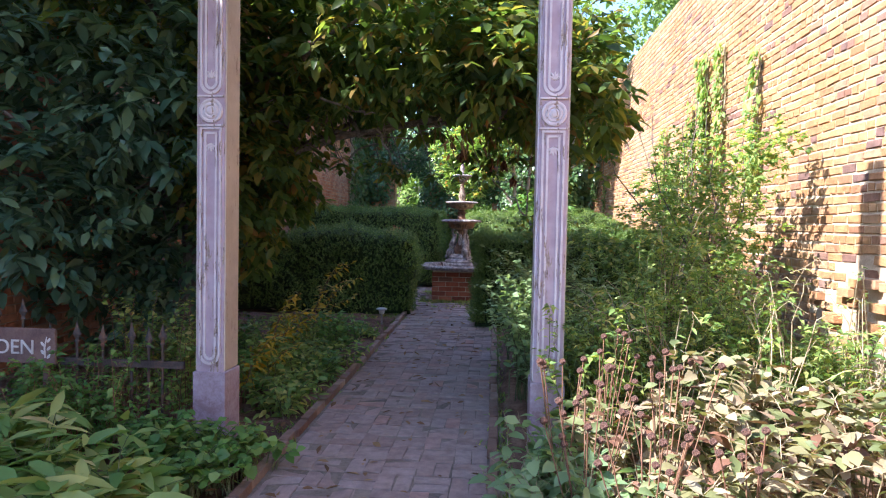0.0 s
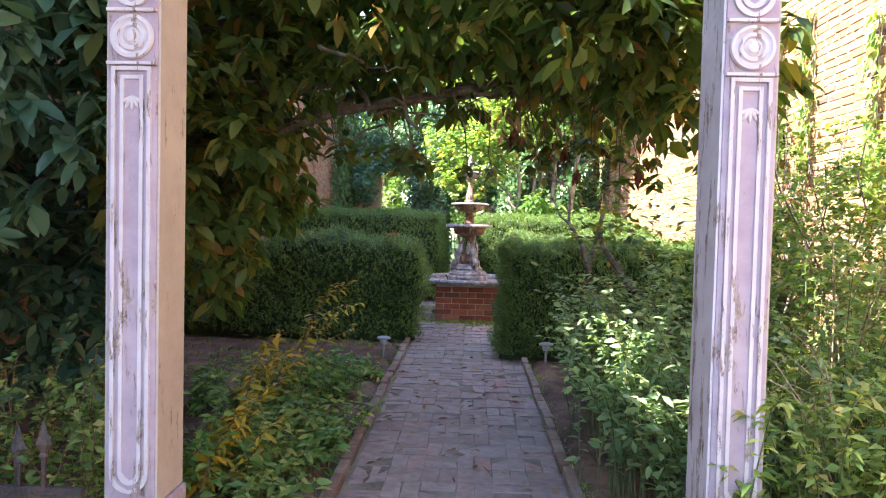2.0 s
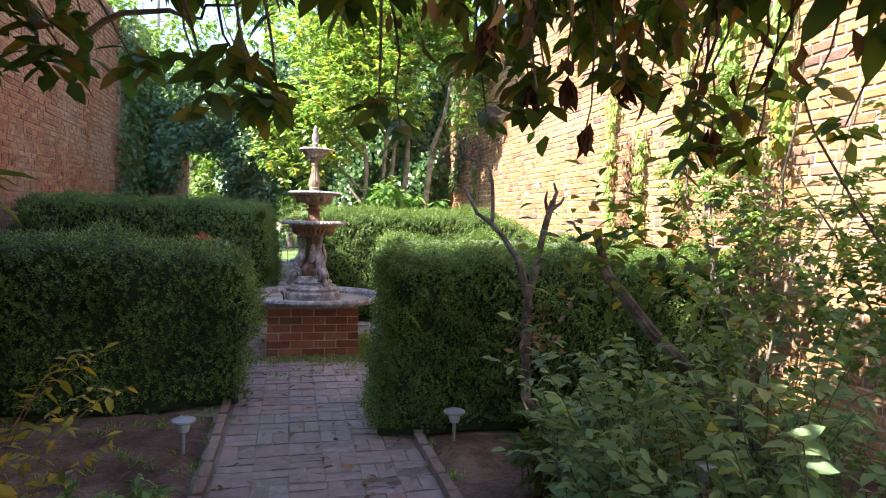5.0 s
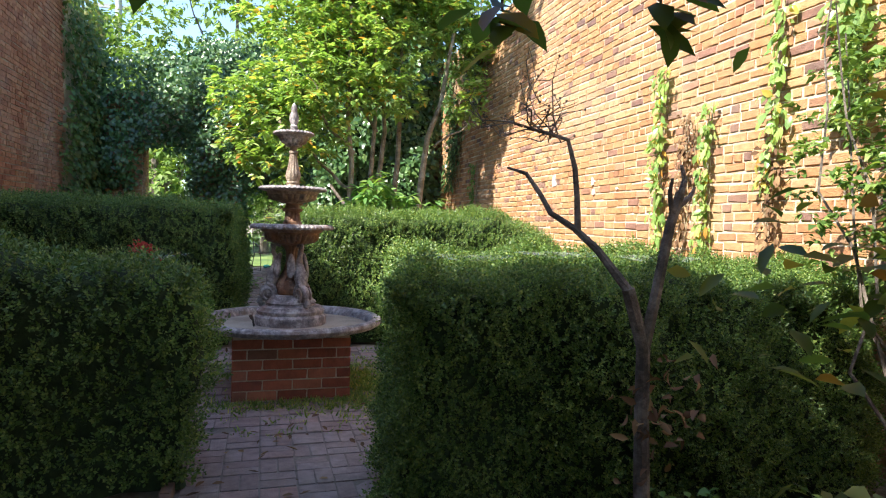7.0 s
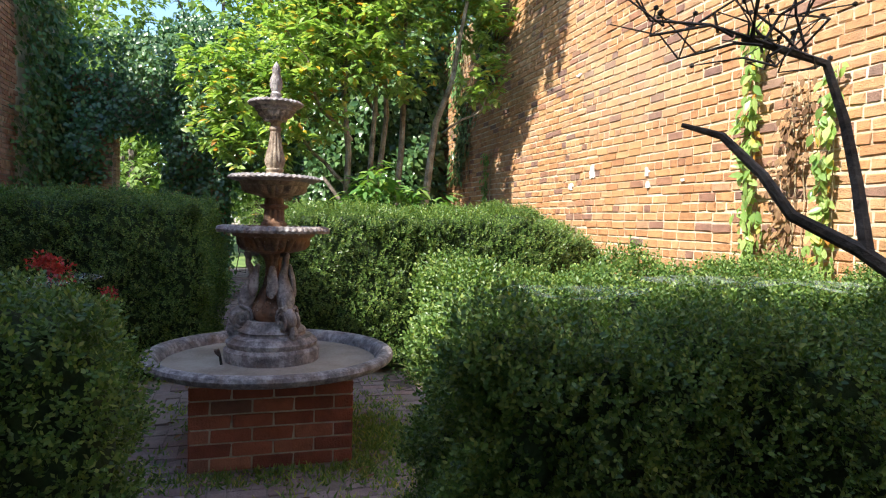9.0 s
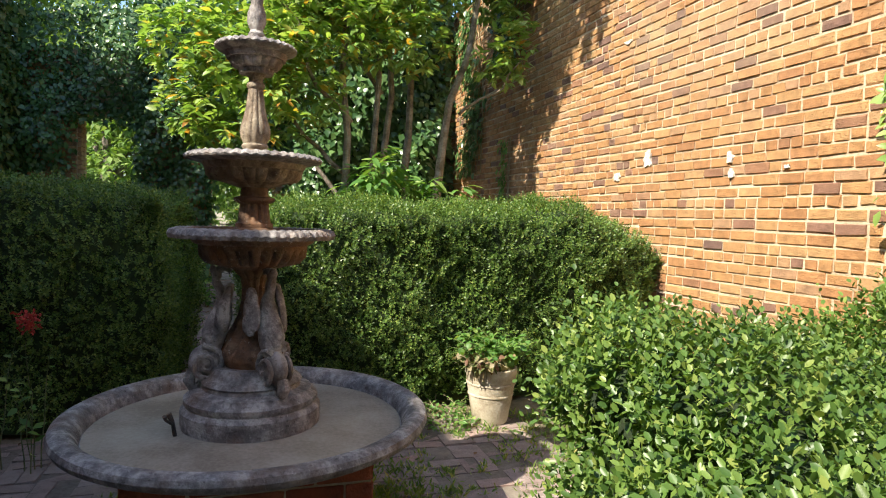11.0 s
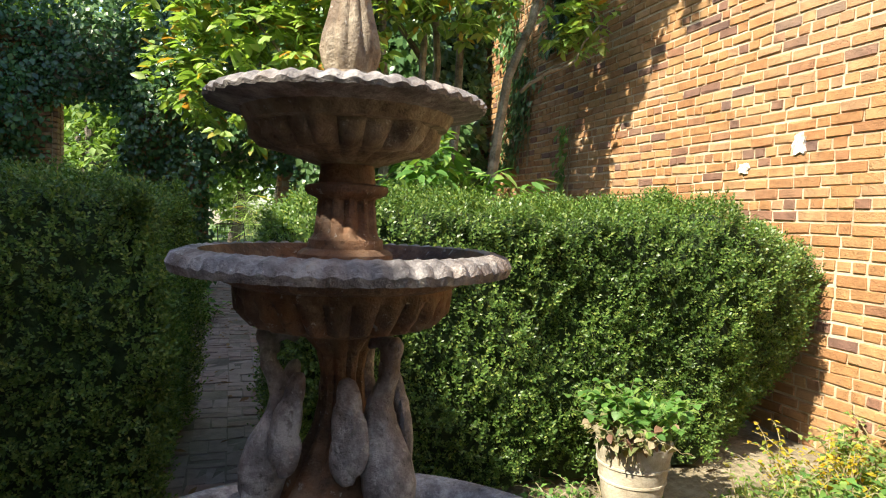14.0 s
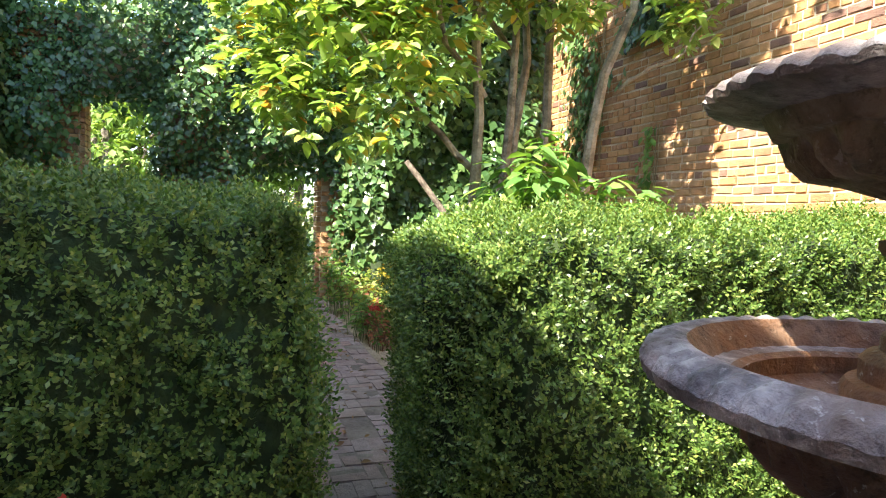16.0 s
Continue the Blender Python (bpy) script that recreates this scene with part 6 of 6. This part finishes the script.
# ---- mesh chair ----
def mesh_chair(x, y, rz):
    c = empty("garden_chair", x, y, ground_z(y) + 0.01, rz)
    w = 0.25
    bm = bmesh.new()
    tube_bm(bm, [(-w, -0.05, 0.42), (-w, -0.12, 0.7), (-w + 0.01, -0.2, 0.98), (w - 0.01, -0.2, 0.98), (w, -0.12, 0.7), (w, -0.05, 0.42)], [0.011] * 6, 6)
    part("back_frame", bm, IRON, c, "dark metal frame", True)
    bm = bmesh.new()
    tube_bm(bm, [(-w, -0.05, 0.42), (-w, 0.42, 0.44), (w, 0.42, 0.44), (w, -0.05, 0.42), (-w, -0.05, 0.42)], [0.011] * 5, 6)
    part("seat_frame", bm, IRON, c, "", True)
    for s in (-1, 1):
        bm = bmesh.new()
        tube_bm(bm, [(s * w, 0.4, 0.44), (s * w, 0.44, 0.2), (s * w, 0.42, 0.012), (s * w, -0.1, 0.012), (s * w, -0.2, 0.02)], [0.01] * 5, 6)
        tube_bm(bm, [(s * w, 0.0, 0.42), (s * w, -0.12, 0.2), (s * w, -0.2, 0.02)], [0.01] * 3, 6)
        part("leg", bm, IRON, c, "", True)
        bm = bmesh.new()
        tube_bm(bm, [(s * w, -0.1, 0.66), (s * (w + 0.03), 0.2, 0.64), (s * (w + 0.02), 0.36, 0.6), (s * w, 0.4, 0.44)], [0.012] * 4, 6)
        part("armrest", bm, IRON, c, "", True)
    bm = bmesh.new()
    for k in range(17):
        u = -w + 0.01 + k * (2 * w - 0.02) / 16
        tube_bm(bm, [(u, -0.055, 0.44), (u, -0.12, 0.7), (u, -0.197, 0.97)], [0.0025] * 3, 4)
        tube_bm(bm, [(u, -0.04, 0.425), (u, 0.41, 0.44)], [0.003] * 2, 4)
    for k in range(14):
        f = k / 13
        tube_bm(bm, [(-w, -0.055 - 0.14 * f, 0.45 + 0.52 * f), (w, -0.055 - 0.14 * f, 0.45 + 0.52 * f)], [0.0025] * 2, 4)
        tube_bm(bm, [(-w, -0.03 + 0.44 * f, 0.426), (w, -0.03 + 0.44 * f, 0.426)], [0.003] * 2, 4)
    part("mesh", bm, IRON, c, "open metal mesh of seat and back")
    return tagged(c, "dark metal garden chair with a mesh seat and back", "chair")


mesh_chair(-0.78, 21.6, 200)


def tarpaulin():
    bm = bmesh.new()
    bmesh.ops.create_grid(bm, x_segments=18, y_segments=8, size=0.5)
    for v in bm.verts:
        v.co.y *= 0.35
        v.co.z = 0.06 + 0.06 * noise.noise((v.co.x * 5, v.co.y * 9, 1)) + 0.03 * noise.noise((v.co.x * 14, v.co.y * 16, 4))
    ob = mesh_object("tarpaulin", bm, TEAL, None, True)
    ob.location = (-0.3, 22.0, ground_z(22.0))
    thick = ob.modifiers.new("thickness", "SOLIDIFY")
    thick.thickness = 0.01
    tagged(ob, "crumpled teal plastic sheet on the ground", "tarpaulin")


TEAL = rough_stuff("teal_plastic", (0.02, 0.22, 0.18), (0.03, 0.32, 0.26), (0.06, 0.42, 0.35), 8, 0.4, 0.2, 40)
tarpaulin()


# ---- small things on the ground ----
def litter():
    rng = np.random.default_rng(81)
    n = 900
    x = np.where(rng.random(n) < 0.4, rng.uniform(-1.25, 0.0, n), rng.uniform(-3.6, 1.9, n))
    y = rng.uniform(0.5, 20, n)
    z = np.array([ground_z(v) for v in y]) + 0.012 + rng.random(n) * 0.01 + np.where((x < -1.34) & (y < 8.9), 0.025, 0.0)
    P = np.stack([x, y, z], 1)
    D = np.stack([rng.normal(0, 1, n), rng.normal(0, 1, n), rng.normal(0, 0.15, n)], 1)
    N = np.array([0, 0, 1.0]) + rng.normal(0, 0.25, (n, 3))
    L = rng.uniform(0.03, 0.09, n)
    tagged(leaf_object("fallen_leaves", P, D, N, L, L * 0.45, DEAD_LEAF, None, 0.5, -0.1, True), "brown fallen leaves scattered on path and soil", "leaves", kind="stuff")
    k = 260
    C = np.stack([rng.uniform(-1.3, 1.1, k), rng.uniform(9.8, 12.4, k), np.zeros(k)], 1)
    C2 = np.stack([rng.normal(0.1, 0.2, 520), rng.normal(10.95, 0.4, 520), np.zeros(520)], 1)
    C6 = np.stack([rng.normal(-0.6, 0.35, 160), rng.normal(10.5, 0.07, 160), np.zeros(160)], 1)
    C3 = np.stack([np.where(rng.random(160) < 0.5, -1.33, 0.06) + rng.normal(0, 0.04, 160), rng.uniform(1, 9, 160), np.zeros(160)], 1)
    C4 = np.stack([rng.uniform(0.9, 2.8, 380), rng.uniform(10.3, 12.4, 380), np.zeros(380)], 1)
    C5 = np.stack([rng.uniform(-3.6, -1.4, 300), rng.uniform(3.9, 8.9, 300), np.full(300, 0.03)], 1)
    C = np.concatenate([C, C2, C3, C4, C5, C6])
    C = C[(np.abs(C[:, 0] - FX) > 0.46) | (np.abs(C[:, 1] - FY) > 0.46)]
    C[:, 2] += [ground_z(v) - 0.015 for v in C[:, 1]]
    P = np.repeat(C, 12, 0)
    n = len(P)
    P[:, :2] += rng.normal(0, 0.025, (n, 2))
    D = np.stack([rng.normal(0, 0.6, n), rng.normal(0, 0.6, n), rng.uniform(0.4, 1, n)], 1)
    L = rng.uniform(0.02, 0.07, n)
    tagged(leaf_object("grass_tufts", P, D, rng.normal(0, 1, (n, 3)), L, L * 0.2, WILD_LEAF, None, 0.3, 0.2, False), "tufts of grass and weeds in the joints", "grass", kind="stuff")


litter()


# ---- broken brickwork low on the east wall, patches of plaster ----
def rubble():
    rng = np.random.default_rng(91)
    C, S = [], []
    for _ in range(70):
        y = rng.uniform(4.2, 5.75)
        z = rng.uniform(0.1, 1.2)
        if hole(y, z + 0.05):
            C.append((EAST_X + rng.uniform(-0.02, 0.06), y, round(z / 0.08) * 0.08 + rng.normal(0, 0.008)))
            S.append((0.1, rng.uniform(0.1, 0.22), 0.066))
    put_bricks("brick", np.array(C), np.array(S), SINGLE_WALL_BRICK, east_wall, rng)


SINGLE_WALL_BRICK = brick_mat("old_orange_brick_single", [(0.0, (0.16, 0.095, 0.08)), (0.07, (0.24, 0.125, 0.085)), (0.14, (0.35, 0.17, 0.075)), (0.5, (0.4, 0.212, 0.09)), (0.85, (0.43, 0.255, 0.12)), (1.0, (0.36, 0.21, 0.125))], (0.46, 0.33, 0.21), 0.4, False)
SINGLE_PATH_BRICK = brick_mat("worn_paving_brick_single", [(0.0, (0.27, 0.195, 0.18)), (0.5, (0.31, 0.24, 0.225)), (0.9, (0.33, 0.265, 0.255)), (1.0, (0.36, 0.22, 0.19))], (0.26, 0.235, 0.2), 0.6, False)
LIMEWASH = rough_stuff("white_limewash", (0.4, 0.34, 0.27), (0.64, 0.6, 0.54), (0.74, 0.71, 0.67), 26, 0.9, 0.5, 60)
rubble()


def plaster_patch(y, z, w, h):
    rng = random.Random(int(y * 100))
    bm = bmesh.new()
    pts = []
    for i in range(14):
        a = 2 * math.pi * i / 14
        k = rng.uniform(0.6, 1.15)
        pts.append((w / 2 * k * math.copysign(abs(math.cos(a)) ** 0.6, math.cos(a)), h / 2 * k * math.copysign(abs(math.sin(a)) ** 0.6, math.sin(a))))
    front = [bm.verts.new((-0.012, p, q)) for p, q in pts]
    back = [bm.verts.new((0.012, p, q)) for p, q in pts]
    bm.faces.new(front)
    for i in range(14):
        j = (i + 1) % 14
        bm.faces.new((front[i], back[i], back[j], front[j]))
    ob = mesh_object("plaster_patch", bm, LIMEWASH)
    ob.location = (EAST_X - 0.004, y, z)
    tagged(ob, "small white plaster patch on the brick wall", "patch", "white patches on the wall")


for py, pz, pw, phh in ((13.5, 2.135, 0.11, 0.09), (13.02, 2.27, 0.11, 0.16), (12.02, 2.2, 0.06, 0.09), (12.0, 2.08, 0.05, 0.08), (11.5, 2.1, 0.05, 0.03), (13.4, 3.4, 0.12, 0.04)):
    plaster_patch(py, pz, pw, phh)

put_bricks("brick", EAST_C, EAST_S, SINGLE_WALL_BRICK, east_wall, np.random.default_rng(95))
put_bricks("brick", PATH_C, PATH_S, SINGLE_PATH_BRICK, path, np.random.default_rng(96))


# ---- cobwebs on the clipped tops ----
def web_mat():
    m, n, l, b = nodes_of("dusty_cobweb")
    b.inputs["Base Color"].default_value = (0.62, 0.64, 0.64, 1)
    b.inputs["Roughness"].default_value = 0.8
    t = n.new("ShaderNodeBsdfTransparent")
    g = n.new("ShaderNodeTexCoord").outputs["Object"]
    k = noise_node(n, l, 9, 5, g, 0.7)
    r = ramp_node(n, [(0.42, (0.0, 0.0, 0.0)), (0.75, (0.3, 0.3, 0.3))])
    l.new(k.outputs[0], r.inputs[0])
    x = n.new("ShaderNodeMixShader")
    l.new(r.outputs[0], x.inputs[0])
    l.new(t.outputs[0], x.inputs[1])
    l.new(b.outputs[0], x.inputs[2])
    l.new(x.outputs[0], n["Material Output"].inputs[0])
    return m


WEB = web_mat()


def cobweb(x, y, z, rx, ry):
    rng = random.Random(int(x * 97 + y * 13))
    bm = bmesh.new()
    c = bm.verts.new((0, 0, -0.02))
    rings = []
    for q in (0.4, 0.75, 1.0):
        rings.append([bm.verts.new((rx * q * math.cos(a) * rng.uniform(0.85, 1.15), ry * q * math.sin(a) * rng.uniform(0.85, 1.15), -0.02 + 0.03 * q * q + rng.uniform(-0.006, 0.006))) for a in [2 * math.pi * i / 14 for i in range(14)]])
    for i in range(14):
        j = (i + 1) % 14
        bm.faces.new((c, rings[0][i], rings[0][j]))
        for a, b in zip(rings, rings[1:]):
            bm.faces.new((a[i], b[i], b[j], a[j]))
    ob = mesh_object("cobweb", bm, WEB, None, True)
    ob.location = (x, y, z)
    tagged(ob, "dusty grey cobweb spread over the clipped hedge", "cobweb", "cobwebs on the hedges")


for wx, wy, wz, wa, wb in ((-1.5, 9.25, 1.425, 0.2, 0.12), (0.15, 8.45, 1.49, 0.22, 0.14), (0.75, 8.6, 1.5, 0.28, 0.16), (1.25, 8.5, 1.49, 0.25, 0.15), (-1.4, 9.6, 1.42, 0.15, 0.12)):
    cobweb(wx, wy, wz, wa, wb)
